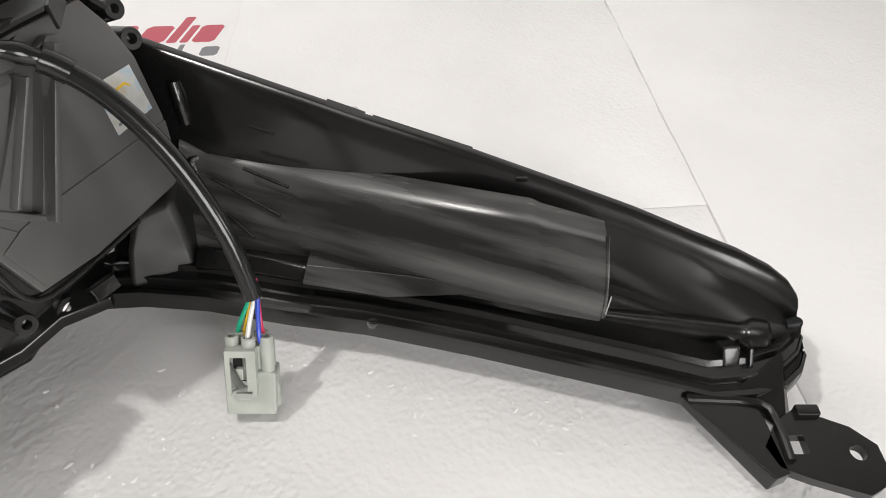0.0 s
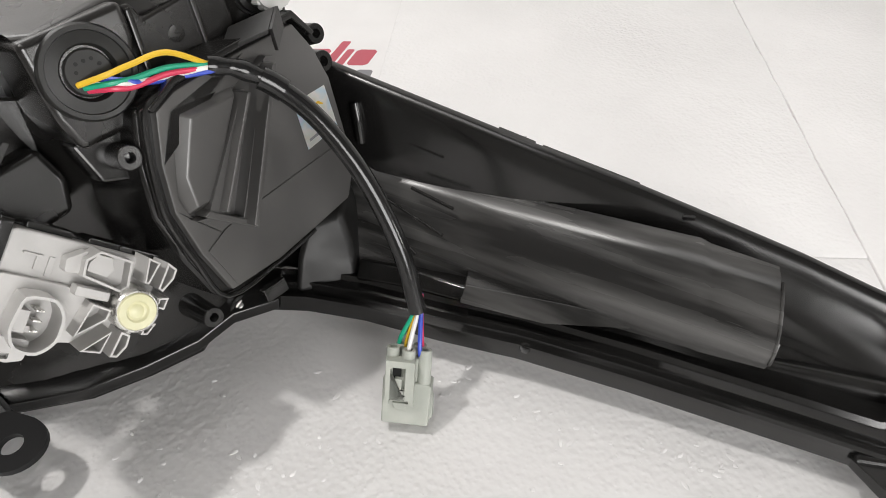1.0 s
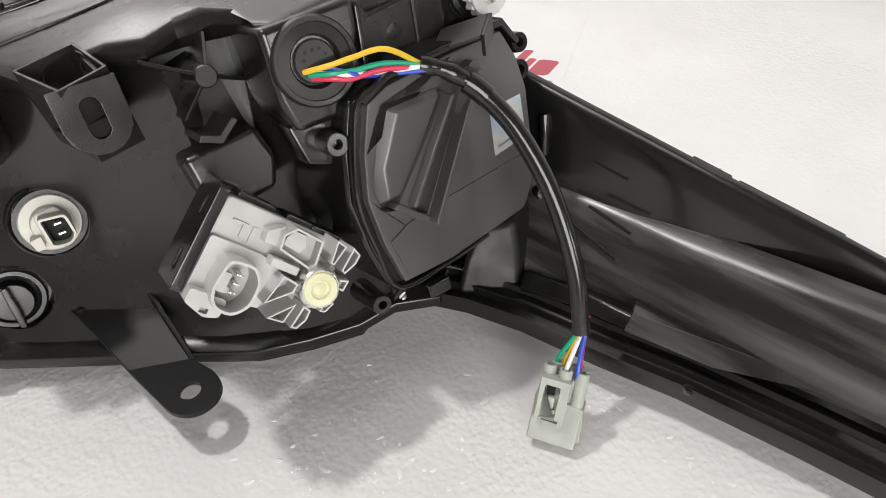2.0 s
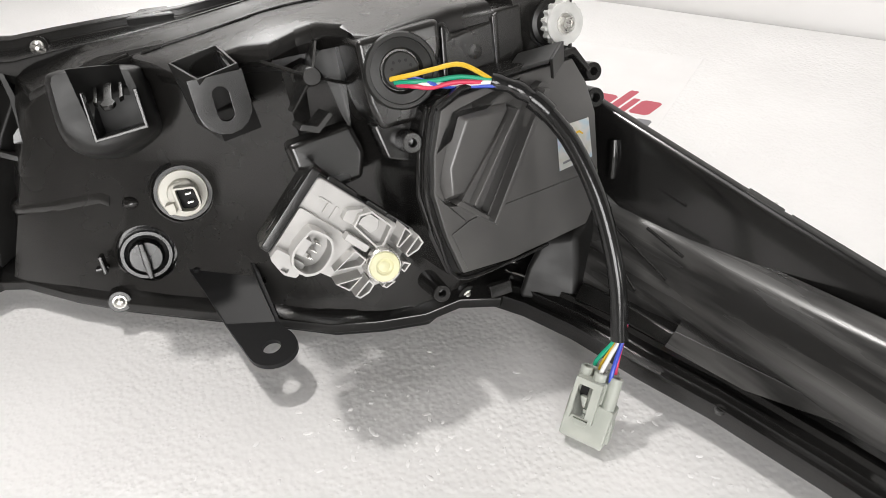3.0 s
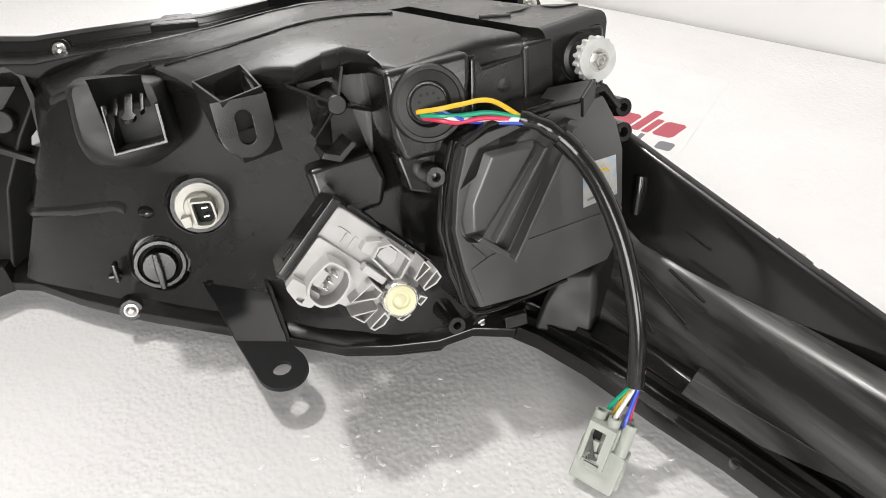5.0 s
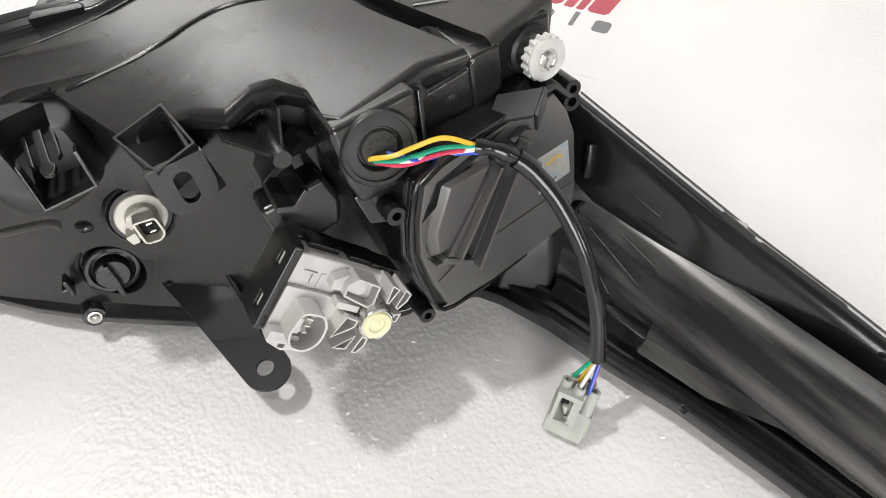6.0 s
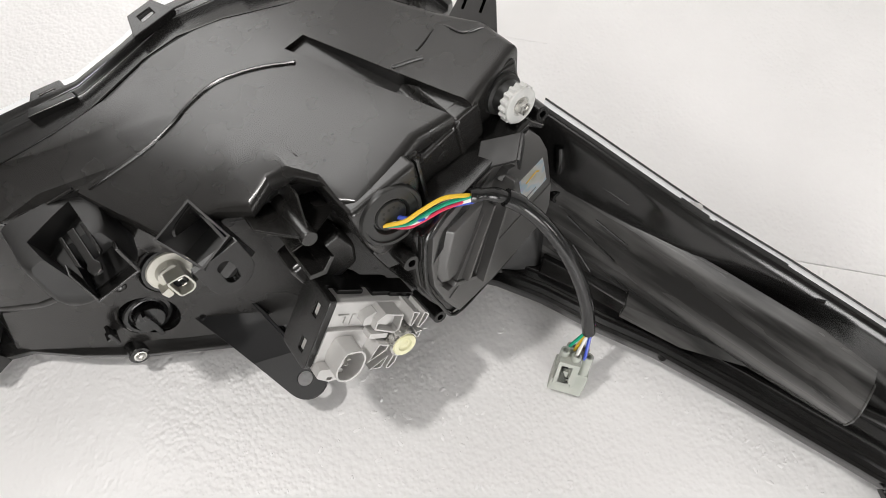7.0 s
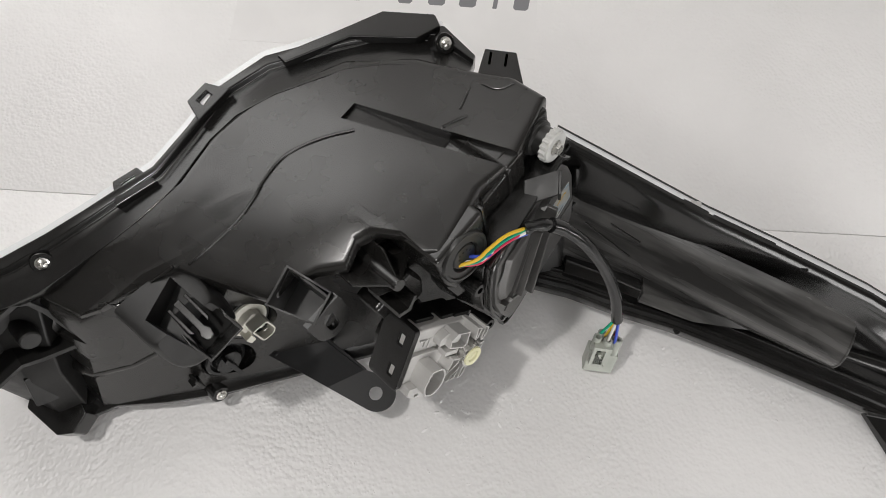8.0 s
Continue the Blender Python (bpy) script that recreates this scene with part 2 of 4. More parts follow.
def to_mesh(name, bm, mat, angle=38):
    for f in bm.faces:
        f.smooth = True
    for e in bm.edges:
        e.smooth = not (len(e.link_faces) == 2 and e.calc_face_angle(0) > radians(angle))
    bmesh.ops.scale(bm, vec=(MM, MM, MM), verts=bm.verts)
    me = bpy.data.meshes.new(name)
    bm.to_mesh(me)
    bm.free()
    me.materials.append(mat)
    return me


def part(name, bm, mat, parent, label="", angle=38):
    ob = new(name, to_mesh(name, bm, mat, angle))
    ob.parent = parent
    even = ob.modifiers.new("even_normals", "WEIGHTED_NORMAL")
    even.keep_sharp = True
    if label:
        ob["label"] = label
    return ob


def thing(name, bm, mat, label, category, kind="", angle=38):
    return tagged(new(name, to_mesh(name, bm, mat, angle)), label, category, kind=kind)


def cut(bm, cutters, bev=0.0, seg=2, angle=32):
    """bm with the cutters taken away, then its edges rounded."""
    base = bpy.data.objects.new("tmp_base", bpy.data.meshes.new("tmp_base"))
    bmesh.ops.triangulate(bm, faces=[f for f in bm.faces if len(f.verts) > 4])
    bm.to_mesh(base.data)
    bm.free()
    scene.collection.objects.link(base)
    made = [base]
    for c in cutters:
        ob = bpy.data.objects.new("tmp_cut", bpy.data.meshes.new("tmp_cut"))
        c.to_mesh(ob.data)
        c.free()
        scene.collection.objects.link(ob)
        made.append(ob)
        mod = base.modifiers.new("cut", "BOOLEAN")
        mod.operation, mod.object, mod.solver = "DIFFERENCE", ob, "EXACT"
    if bev:
        mod = base.modifiers.new("round", "BEVEL")
        mod.width, mod.segments, mod.limit_method, mod.angle_limit = bev, seg, "ANGLE", radians(angle)
        mod.use_clamp_overlap = True
    ev = base.evaluated_get(bpy.context.evaluated_depsgraph_get())
    out = bmesh.new()
    out.from_mesh(ev.to_mesh())
    ev.to_mesh_clear()
    for ob in made:
        me = ob.data
        bpy.data.objects.remove(ob)
        bpy.data.meshes.remove(me)
    return out


def screw(o, fr, r=4.2):
    """A pan-head screw with its cross recess."""
    head = lathe([(r * 0.5, -6), (r * 0.95, -6), (r * 1.25, 0), (r * 1.25, 0.6), (r * 0.95, 0.8), (r * 0.9, 2.0), (r * 0.6, 2.9), (r * 0.3, 3.2), (0.02, 3.25)], fr, o, 20)
    return cut(head, [block(fr, local(fr, o, 0, 0, 3), r * 1.1, r * 0.26, 2.4), block(fr, local(fr, o, 0, 0, 3.05), r * 0.26, r * 1.1, 2.4)])


def boss(o, fr, length=22, r=5.6, hole=2.6, flare=1.25):
    return ring([(r * flare, -length), (r, 0), (r - 0.4, 0.4), (hole, 0.4), (hole, -8), (0.02, -8.5), (0.02, -length)], fr, o, 24)


# ---------- the room: foam boards, wall, table ----------
def board(name, pts, label):
    bm = prism(pts, UP, (0, 0, 0), -30, 0, 1.6)
    bmesh.ops.subdivide_edges(bm, edges=[e for e in bm.edges if e.calc_length() > 200], cuts=40)
    for v in bm.verts:
        k = noise.noise(v.co * 0.03) + 0.6 * noise.noise(v.co * 0.11)
        v.co.x += 1.3 * k
        v.co.y += 1.3 * noise.noise(v.co * 0.031 + Vector((7, 3, 1)))
    bmesh.ops.recalc_face_normals(bm, faces=bm.faces)
    return thing(name, bm, FOAM, label, "foam board", "structure")


def seam(x):
    return 374 + (x + 631) * 0.0965


def side_seam(y):
    return 307 - (y - 285) * 0.0655


board("foam_board", [(-2300, -700), (side_seam(-700) - 0.1, -700), (side_seam(seam(290)) - 0.1, seam(290) - 0.1), (-2300, seam(-2300) - 0.1)], "white polystyrene foam sheet under the headlight")
board("foam_board", [(-2300, seam(-2300) + 0.1), (side_seam(seam(290)) - 0.1, seam(290) + 0.1), (side_seam(1000) - 0.1, 1004), (-2300, 1004)], "white polystyrene foam sheet butted against another")
board("foam_board", [(side_seam(-700) + 0.2, -700), (2290, -700), (2290, 1006), (side_seam(1000) + 0.2, 1006)], "white polystyrene foam sheet with chipped edge")
thing("table_top", prism([(-2310, -720), (2295, -720), (2295, 980), (-2310, 980)], UP, (0, 0, 0), -60, -31, 2), TABLE, "pale table top beneath the foam sheets", "table", "structure")
thing("wall_north", prism([(-2400, 1012), (2400, 1012), (2400, 1080), (-2400, 1080)], UP, (0, 0, 0), -900, 2250), WALL, "plain white painted wall", "wall", "structure")
# south and east walls and ceiling are unseen, grey to deepen the blacks
thing("wall_south", prism([(-2400, -1480), (2400, -1480), (2400, -1400), (-2400, -1400)], UP, (0, 0, 0), -900, 2250), DIM, "unseen wall, kept grey so that black plastic reflects less", "wall", "structure")
thing("wall_east", prism([(2404, -1480), (2480, -1480), (2480, 1080), (2404, 1080)], UP, (0, 0, 0), -900, 2250), DIM, "unseen wall, kept grey so that black plastic reflects less", "wall", "structure")
thing("wall_west", prism([(-2480, -1480), (-2404, -1480), (-2404, 1080), (-2480, 1080)], UP, (0, 0, 0), -900, 2250), WALL, "plain white painted wall", "wall", "structure")
thing("ceiling", prism([(-2480, -1480), (2480, -1480), (2480, 1080), (-2480, 1080)], UP, (0, 0, 0), 2254, 2320), DIM, "unseen ceiling, kept grey so that black plastic reflects less", "ceiling", "structure")
thing("floor", prism([(-2480, -1480), (2480, -1480), (2480, 1080), (-2480, 1080)], UP, (0, 0, 0), -960, -904), TABLE, "plain pale floor", "floor", "structure")

# loose crumbs and scuffed-up flakes on the sheets
rnd = random.Random(11)
crumbs = []
for k in range(260):
    cx, cy = (rnd.gauss(-78, 52), rnd.gauss(218, 42)) if k < 150 else ((rnd.uniform(-260, 330), rnd.uniform(90, 270)) if k < 200 else (rnd.uniform(0, 200), rnd.gauss(0, 9)))
    if k >= 200:
        cy += 322 - 0.24 * cx
    r = rnd.uniform(0.35, 1.0) ** 1.6 * 1.6
    long_way, ang = rnd.uniform(1.0, 2.6), rnd.uniform(0, 3.14)
    bm = bmesh.new()
    bmesh.ops.create_icosphere(bm, subdivisions=1, radius=r)
    for v in bm.verts:
        v.co *= rnd.uniform(0.75, 1.2)
        x, y = v.co.x * long_way, v.co.y
        v.co = Vector((cx + x * math.cos(ang) - y * math.sin(ang), cy + x * math.sin(ang) + y * math.cos(ang), v.co.z * 0.35 + r * 0.08))
    crumbs.append(bm)
thing("foam_crumbs", join(*crumbs), FOAM, "loose white crumbs and flakes on the foam sheet", "foam crumbs", "stuff")

# ---------- printed paper on the foam ----------
SA = math.radians(4.0)
PFR = (Vector((math.cos(SA), math.sin(SA), 0)), Vector((-math.sin(SA), math.cos(SA), 0)), Vector((0, 0, 1)))
PO = (-121, 700, 0)
paper = thing("printed_paper", prism([(-325, -92), (14, -92), (14, 160), (-325, 160)], PFR, PO, 0.1, 0.35), PAPER, "large printed paper sheet lying on the foam", "paper")


def print_block(x, y, w, h, mat, lean=0.22):
    """One printed block, leaning like the type on the sheet."""
    r = min(w, h) * 0.16
    pts = [(x + r, y), (x + w - r, y), (x + w, y + r), (x + w, y + h - r), (x + w - r, y + h), (x + r, y + h), (x, y + h - r), (x, y + r)]
    part("print_mark", prism([(a + lean * (b - y), b) for a, b in pts], PFR, PO, 0.2, 0.5), mat, paper)


for x, w, h in ((-112, 24, 36), (-79, 27, 34), (-49, 10, 52), (-36, 8, 34), (-25, 22, 34)):
    print_block(x, -4, w, h, RED)
for x, w, h in ((-245, 9, 16), (-205, 22, 20), (-143, 16, 20), (-109, 19, 17), (-74, 19, 17), (-36, 5, 22), (-13, 17, 17)):
    print_block(x, -30, w, h, GREY_INK, 0.1)

# ---------- the headlight ----------
headlight = tagged(new("headlight"), "black plastic car headlight unit, rear side showing, lying on foam", "headlight")
headlight.empty_display_size = 0.05

# main housing: roof outline above, foot outline below
ROOF = [(-440, 246, 170), (-405, 236, 168), (-387, 242, 176), (-334, 277, 190), (-294, 269, 196), (-262, 263, 200), (-230, 284, 209), (-209, 290, 212), (-205, 308, 214),
        (-192, 316, 217), (-170, 316, 219), (-154, 305, 220), (-145, 307, 220.5), (-128, 357, 222), (-108, 382, 222), (-93, 434, 222), (-118, 450, 216), (-150, 456, 208),
        (-192, 465, 202), (-247, 457, 199), (-312, 416, 196), (-334, 384, 194), (-351, 340, 192), (-381, 301, 188), (-426, 264, 180)]
FOOT = [(-462, 196, 34), (-440, 178, 24), (-398, 190, 20), (-345, 208, 20), (-310, 222, 18), (-270, 241, 18), (-226, 262, 16), (-212, 268, 16), (-205, 272, 16),
        (-195, 278, 16), (-180, 287, 16), (-163, 298, 17), (-146, 312, 18), (-128, 336, 22), (-112, 362, 30), (-86, 420, 60), (-110, 446, 60), (-150, 468, 52),
        (-200, 478, 48), (-260, 468, 44), (-330, 422, 42), (-372, 380, 42), (-402, 340, 42), (-432, 300, 40), (-462, 244, 38)]
# at mid height the rear wall is drawn in below the roof's edge
WAIST = [Vector(a).lerp(Vector(b), 0.42) for a, b in zip(ROOF, FOOT)]
for k, push in ((3, 8), (4, 26), (5, 34), (6, 32), (7, 30), (8, 20), (9, 16), (10, 15), (11, 16), (12, 8)):
    WAIST[k] += Vector((-0.35, 0.94, 0)) * push
mid = Vector((-260, 362, 0))


def drawn_in(p, inset, drop):
    p = Vector(p)
    w = (mid - p)
    w.z = 0
    return p + w.normalized() * inset - Vector((0, 0, drop))


def crown(p):
    """The roof's height inside its outline, blended from the outline's own heights."""
    w = [1 / max(9.0, (p.x - q[0]) ** 2 + (p.y - q[1]) ** 2) ** 1.2 for q in ROOF]
    return Vector((p.x, p.y, sum(a * q[2] for a, q in zip(w, ROOF)) / sum(w)))


SHOULDER = [Vector(a).lerp(Vector(b), 0.1) + (c - Vector(a).lerp(Vector(b), 0.42)) * 0.45 for a, b, c in zip(ROOF, FOOT, WAIST)]
HIP = [Vector(a).lerp(Vector(b), 0.75) + (c - Vector(a).lerp(Vector(b), 0.42)) * 0.6 for a, b, c in zip(ROOF, FOOT, WAIST)]
body = loft([FOOT, HIP, WAIST, SHOULDER] + [[drawn_in(p, a, b) for p in ROOF] for a, b in ((0, 8), (0.5, 5), (1.8, 2.2), (4.2, 0.6), (8, 0))]
            + [[crown(drawn_in(p, 8, 0).lerp(Vector((-260, 362, 204)), k)) for p in ROOF] for k in (0.2, 0.4, 0.6, 0.8)])
sdir = Vector((126, -29, 0)).normalized()
SFR = (sdir, Vector((-sdir.y, sdir.x, 0)), Vector((0, 0, 1)))
cuts = [
    prism([(-65, -5), (-61, 10), (80, 8), (80, -5)], SFR, (-174, 394, 222), -22, 30),
    prism([(-26, -40), (17, -40), (19, 11), (-20, 11)], D, (-183, 298, 198), -26, 43),
    prism([(-339, 274), (-284, 242), (-293, 216), (-344, 236)], UP, (0, 0, 0), 166, 260),
    lathe([(20, -14), (20, 40)], D, (-305, 265, 98), 32),
    lathe([(21, -12), (21, 40)], D, (-332, 237, 54), 32),
    block(D, (-442, 216, 145), 42, 40, 36),
    prism([(-249, 285), (-219, 273), (-226, 253), (-257, 261)], UP, (0, 0, 0), 172, 260),
]
housing = part("housing_body", cut(body, cuts, 3.0, 3), BLACK_TOP, headlight, "satin black moulded plastic housing")

roof_tree = BVHTree.FromPolygons([v.co for v in housing.data.vertices], [p.vertices for p in housing.data.polygons])


def on_roof(pts, lift=0.4):
    """Points of a line laid down on the roof."""
    out = []
    for p in smooth_path([(x, y, 0) for x, y, _ in pts], 5):
        place = roof_tree.ray_cast(Vector((p.x * MM, p.y * MM, 0.4)), Vector((0, 0, -1)))[0]
        if place:
            out.append((p.x, p.y, place.z / MM + lift))
    return out


# wavy step line along the roof
CREASE = [(-330, 275, 190.5), (-299, 312, 198.5), (-288, 333, 200), (-284, 348, 201), (-276, 365, 202.5), (-266, 375, 204), (-247, 386, 207), (-226, 394, 211)]
part("roof_ridge", tube(on_roof(CREASE), 1.3, 8, 1), BLACK_TOP, housing)
part("roof_ridge", tube(on_roof([(-336, 279, 190), (-369, 252, 181), (-388, 246, 175)]), 1.3, 8, 1), BLACK_TOP, housing)
part("roof_ridge", tube(on_roof([(-163, 403, 0), (-152, 411, 0), (-147, 414, 0)]), 1.3, 8, 1), BLACK_TOP, housing)
part("roof_ridge", tube(on_roof([(-153, 419, 0), (-146, 441, 0), (-129, 437, 0), (-117, 443, 0)]), 0.8, 8, 1), BLACK_TOP, housing)

# rim flange that carries the lens, behind the roof
OUTER = [(-570, 205, 181), (-500, 238, 186), (-463, 266, 184), (-434, 288, 188), (-411, 309, 190), (-393, 327, 191), (-370, 349, 192), (-353, 384, 193), (-340, 418, 194), (-310, 452, 193), (-259, 478, 192), (-222, 498, 190), (-178, 502, 188), (-150, 480, 186)]
INNER = [(-548, 186, 176), (-474, 222, 181), (-436, 250, 180), (-412, 272, 184), (-390, 294, 187), (-374, 312, 189), (-354, 338, 191), (-337, 378, 193), (-322, 402, 195), (-296, 425, 196), (-247, 452, 198), (-214, 462, 199), (-185, 464, 200), (-152, 456, 202)]


def flange(i):
    a, b = Vector(INNER[i]), Vector(OUTER[i])
    w = b - a
    z = Vector((0, 0, 1))
    return [a - z * 6 - w * 0.2, a - w * 0.2 + z * 1, a + w * 0.35 - z * 2.5, a + w * 0.62 - z * 2.5, a + w * 0.7 + z * 3.0, b + z * 3.0, b - z * 14, a - z * 20]


rim = part("rim", loft([flange(i) for i in range(len(INNER))], 1.2), BLACK, headlight, "black plastic rim flange")
part("lens", loft([[Vector(p) + Vector(q) for q in ((-3, 5, 1.2), (1.5, -2, 1.2), (2, -3, -16), (-2, 12, -90), (-8, 18, -60))] for p in OUTER[:-1]], 0.6), LENS, headlight, "clear polycarbonate headlight lens edge")
part("rim_plate", prism([(-300, 452), (-259, 480), (-227, 503), (-186, 506), (-180, 496), (-196, 482), (-247, 476), (-292, 446)], UP, (0, 0, 0), 186, 199, 1.6), BLACK, rim)
part("rim_tongue", prism([(-330, 432), (-300, 454), (-293, 446), (-324, 424)], UP, (0, 0, 0), 184, 191, 1.0), LENS, rim, "clear plastic tongue")


def rim_tab(x, y, z, turn):
    c, s = math.cos(radians(turn)), math.sin(radians(turn))
    fr = (Vector((c, s, 0)), Vector((-s, c, 0)), Vector((0, 0, 1)))
    lump = prism([(-17, -10), (17, -10), (10, 9), (-10, 9)], fr, (x, y, z), -9, 3.5, 0)
    part("rim_tab", cut(lump, [block(fr, (x, y, z), 10, 6, 60)], 1.0), BLACK, rim)


rim_tab(-383, 334, 190, 45)
rim_tab(-345, 408, 195, 62)


def ear(o, fr, r=10, length=12):
    return lathe([(r * 1.1, -length), (r, -1), (r * 0.9, 0), (0.02, 0)], fr, o, 24)


for o, fr in (((-434, 268, 182), axes((0.5, -0.6, 0.7))), ((-174, 482, 197), axes((0.5, -0.3, 0.8))), ((-337, 205, 27), D), ((-117, 340, 26), D)):
    e = part("screw_ear", ear(o, fr, 8.5, 16), BLACK, headlight)
    part("screw", screw(local(fr, o, 0, 0, 0.4), fr, 4.0), STEEL, e, "zinc-plated cross-head screw")

part("back_hook", join(prism([(-146, 450), (-143, 478), (-119, 478), (-110, 450)], UP, (0, 0, 0), 196, 203, 1.0), block(UP, (-138, 470, 196), 3, 12, 14, 0.5), block(UP, (-126, 470, 196), 3, 12, 14, 0.5)), BLACK, headlight)

# bottom rim under the rear wall
LOWRIM = [(-462, 166, 22), (-430, 186, 22), (-386, 196, 22), (-337, 212, 22), (-276, 239, 20), (-226, 262, 18), (-190, 277, 17), (-163, 297, 17), (-138, 318, 19), (-122, 338, 24), (-96, 350, 28)]
part("lower_rim", loft([[Vector(p) + Vector(q) for q in ((2, -5, 3), (1, -6, -5), (0, 6, -9), (-4, 30, -4), (-4, 30, 8), (0, 6, 8))] for p in LOWRIM], 1.2), BLACK, headlight)
part("lower_lens_edge", loft([[Vector(p) + Vector(q) for q in ((1, -2, -4), (1, -2, -10), (0, 14, -14), (0, 14, -4))] for p in LOWRIM[1:9]], 0.6), GLOSS, headlight)

# left end
part("end_foot", prism([(-500, 166), (-466, 148), (-452, 152), (-446, 170), (-470, 200), (-505, 205)], UP, (0, 0, 0), 16, 40, 1.4), BLACK, headlight)
part("end_wall", loft([[(-580, 190, 40), (-505, 172, 30), (-470, 162, 26), (-452, 176, 30), (-470, 250, 40), (-560, 240, 40)], [(-575, 190, 100), (-500, 184, 92), (-470, 186, 92), (-446, 198, 96), (-450, 256, 110), (-550, 240, 110)],
     [(-575, 200, 168), (-505, 214, 150), (-478, 214, 140), (-446, 222, 130), (-448, 262, 172), (-540, 240, 176)]], 2.0), MATT, headlight)
EP = (-446, 214, 144)
part("end_pocket", cut(prism([(-60, 38), (20, 37), (25, 32), (27, 14), (23, -33), (17, -35), (-8, -20), (-19, -11), (-60, -11)], D, EP, -40, 0, 0), [
    prism([(-70, 34), (18, 33), (22, 28), (23, 12), (20, -24), (16, -30), (-7, -16), (-18, -8), (-70, -8)], D, EP, -26, 20)], 1.2), MATT, headlight)
part("end_ledge", prism([(-37, -40), (-20, -42), (-14, -62), (-19, -80), (-35, -82), (-52, -70)], D, EP, -44, -22, 1.2), MATT, headlight)
part("end_peg", lathe([(9, -26), (8, -4), (7, -3), (0.02, -3)], D, (-446, 214, 144), 24), MATT, headlight)

# connector bay with its spring clip
BAY = (-295, 234, 165)
hull = smooth_path([(-33, 36, 0), (-26, 41, 0), (14, 36, 0), (21, 28, 0), (21, 2, 0), (14, -8, 0), (-8, -14, 0), (-28, -9, 0), (-35, 6, 0), (-33, 36, 0)], 4)[:-1]
bay = cut(loft([[local(D, BAY, (p.x + 6) * k - 6, (p.y - 14) * k + 14 - (k - 1) * 16, d) for p in hull] for d, k in ((-56, 1.16), (-44, 1.1), (-32, 1.05), (-20, 1.02), (-13, 0.97), (-9, 0.9), (-7, 0.82))]), [
    prism([(-12, 30), (-13, -2), (15, 0), (15.5, 24)], D, BAY, -36, 20),
    prism([(-338, 272), (-284, 243), (-293, 219), (-342, 238)], UP, (0, 0, 0), 170, 260)])
bay = part("connector_bay", bay, MATT, headlight, "open black connector bay with spring clip")
part("bay_collar", cut(prism([(-14, 26), (-15, -4), (17, -2), (17.5, 22)], D, BAY, -10, 1), [prism([(-12, 60), (-13, -2), (15, 0), (15.5, 60)], D, BAY, -36, 20)], 0.5), BLACK, bay)
tdir = Vector((56, -36, 0)).normalized()
TF = (tdir, Vector((-tdir.y, tdir.x, 0)), Vector((0, 0, 1)))
part("spring_clip", join(
    prism([(-18, -2.6), (10, -2.6), (14, -4.6), (19, -3), (20, 0), (19, 3), (14, 4.6), (10, 2.6), (-18, 2.6)], TF, (-316, 246, 177), 0, 3, 0.6),
    prism([(-18, -9), (6, -9), (9, -6.4), (-18, -6.4)], TF, (-316, 246, 176), 0, 3, 0.5),
    prism([(-18, 6.4), (9, 6.4), (6, 9), (-18, 9)], TF, (-316, 246, 176), 0, 3, 0.5)), BLACK, bay)

# square bin with an eared bracket
BIN = [(-251, 288), (-217, 274), (-224, 251), (-260, 259)]
bc = Vector((sum(p[0] for p in BIN) / 4, sum(p[1] for p in BIN) / 4))
inner = [((p[0] - bc.x) * 0.92 + bc.x, (p[1] - bc.y) * 0.91 + bc.y) for p in BIN]
bin_part = part("bracket_bin", cut(loft([[(x * 0.97 - 8, y + 6, 164) for x, y in BIN], [(x, y, 205 + (2 if y > 270 else 0)) for x, y in BIN]]), [loft([[(x, y, 172) for x, y in inner], [(x, y, 240) for x, y in inner]])], 0.5), MATT, headlight, "open-topped black plastic bracket bin")
part("bin_divider", prism([(-241, 283.5), (-217, 271), (-217.5, 269), (-241.5, 281.5)], UP, (0, 0, 0), 174, 204, 0.3), MATT, bin_part)
efr = axes((0.82, -0.5, 0.28))
ear_pts = [(-15, 12), (15, 12), (15, -6)] + [(15 * math.cos(-k * math.pi / 8), -6 + 15 * math.sin(-k * math.pi / 8)) for k in range(1, 8)] + [(-15, -6)]
slot_pts = [(4.6 * math.cos(a), (5 if math.sin(a) > 0 else -5) - 4 + 4.6 * math.sin(a)) for a in [2 * math.pi * k / 20 + 0.05 for k in range(20)]]
part("slotted_ear", cut(prism(ear_pts, efr, (-219, 259, 193), -3, 2), [prism(slot_pts, efr, (-219, 259, 193), -20, 20)], 0.8), BLACK, bin_part)

# peg with its webs in the pocket
peg = part("locating_peg", lathe([(7, -40), (5.2, 0), (4.6, 0.8), (0.02, 0.8)], D, (-174, 287, 202), 20), BLACK_TOP, headlight)
for ang, far in ((150, 26), (62, 20), (-22, 24), (-125, 22)):
    c, s = math.cos(radians(ang)), math.sin(radians(ang))
    fr = (D[0] * c + D[1] * s, D[2], (D[0] * c + D[1] * s).cross(D[2]))
    part("web", prism([(3, -1), (far, -18), (far, -42), (3, -42)], fr, (-174, 287, 202), -0.8, 0.8, 0.3), BLACK_TOP, peg)
part("pocket_shelf", prism([(-14, -26), (-4, -30), (6, -22), (4, -20), (-4, -26), (-12, -23)], D, (-174, 287, 202), -34, 2, 0.4), BLACK_TOP, headlight)
part("shelf_block", prism([(-24, -34), (16, -30), (21, -48), (16, -64), (-18, -68), (-22, -52)], D, (-174, 290, 200), -46, -20, 4.0, 4), BLACK_TOP, headlight)

# block that holds the round grommet
BP = (-134, 314, 202)
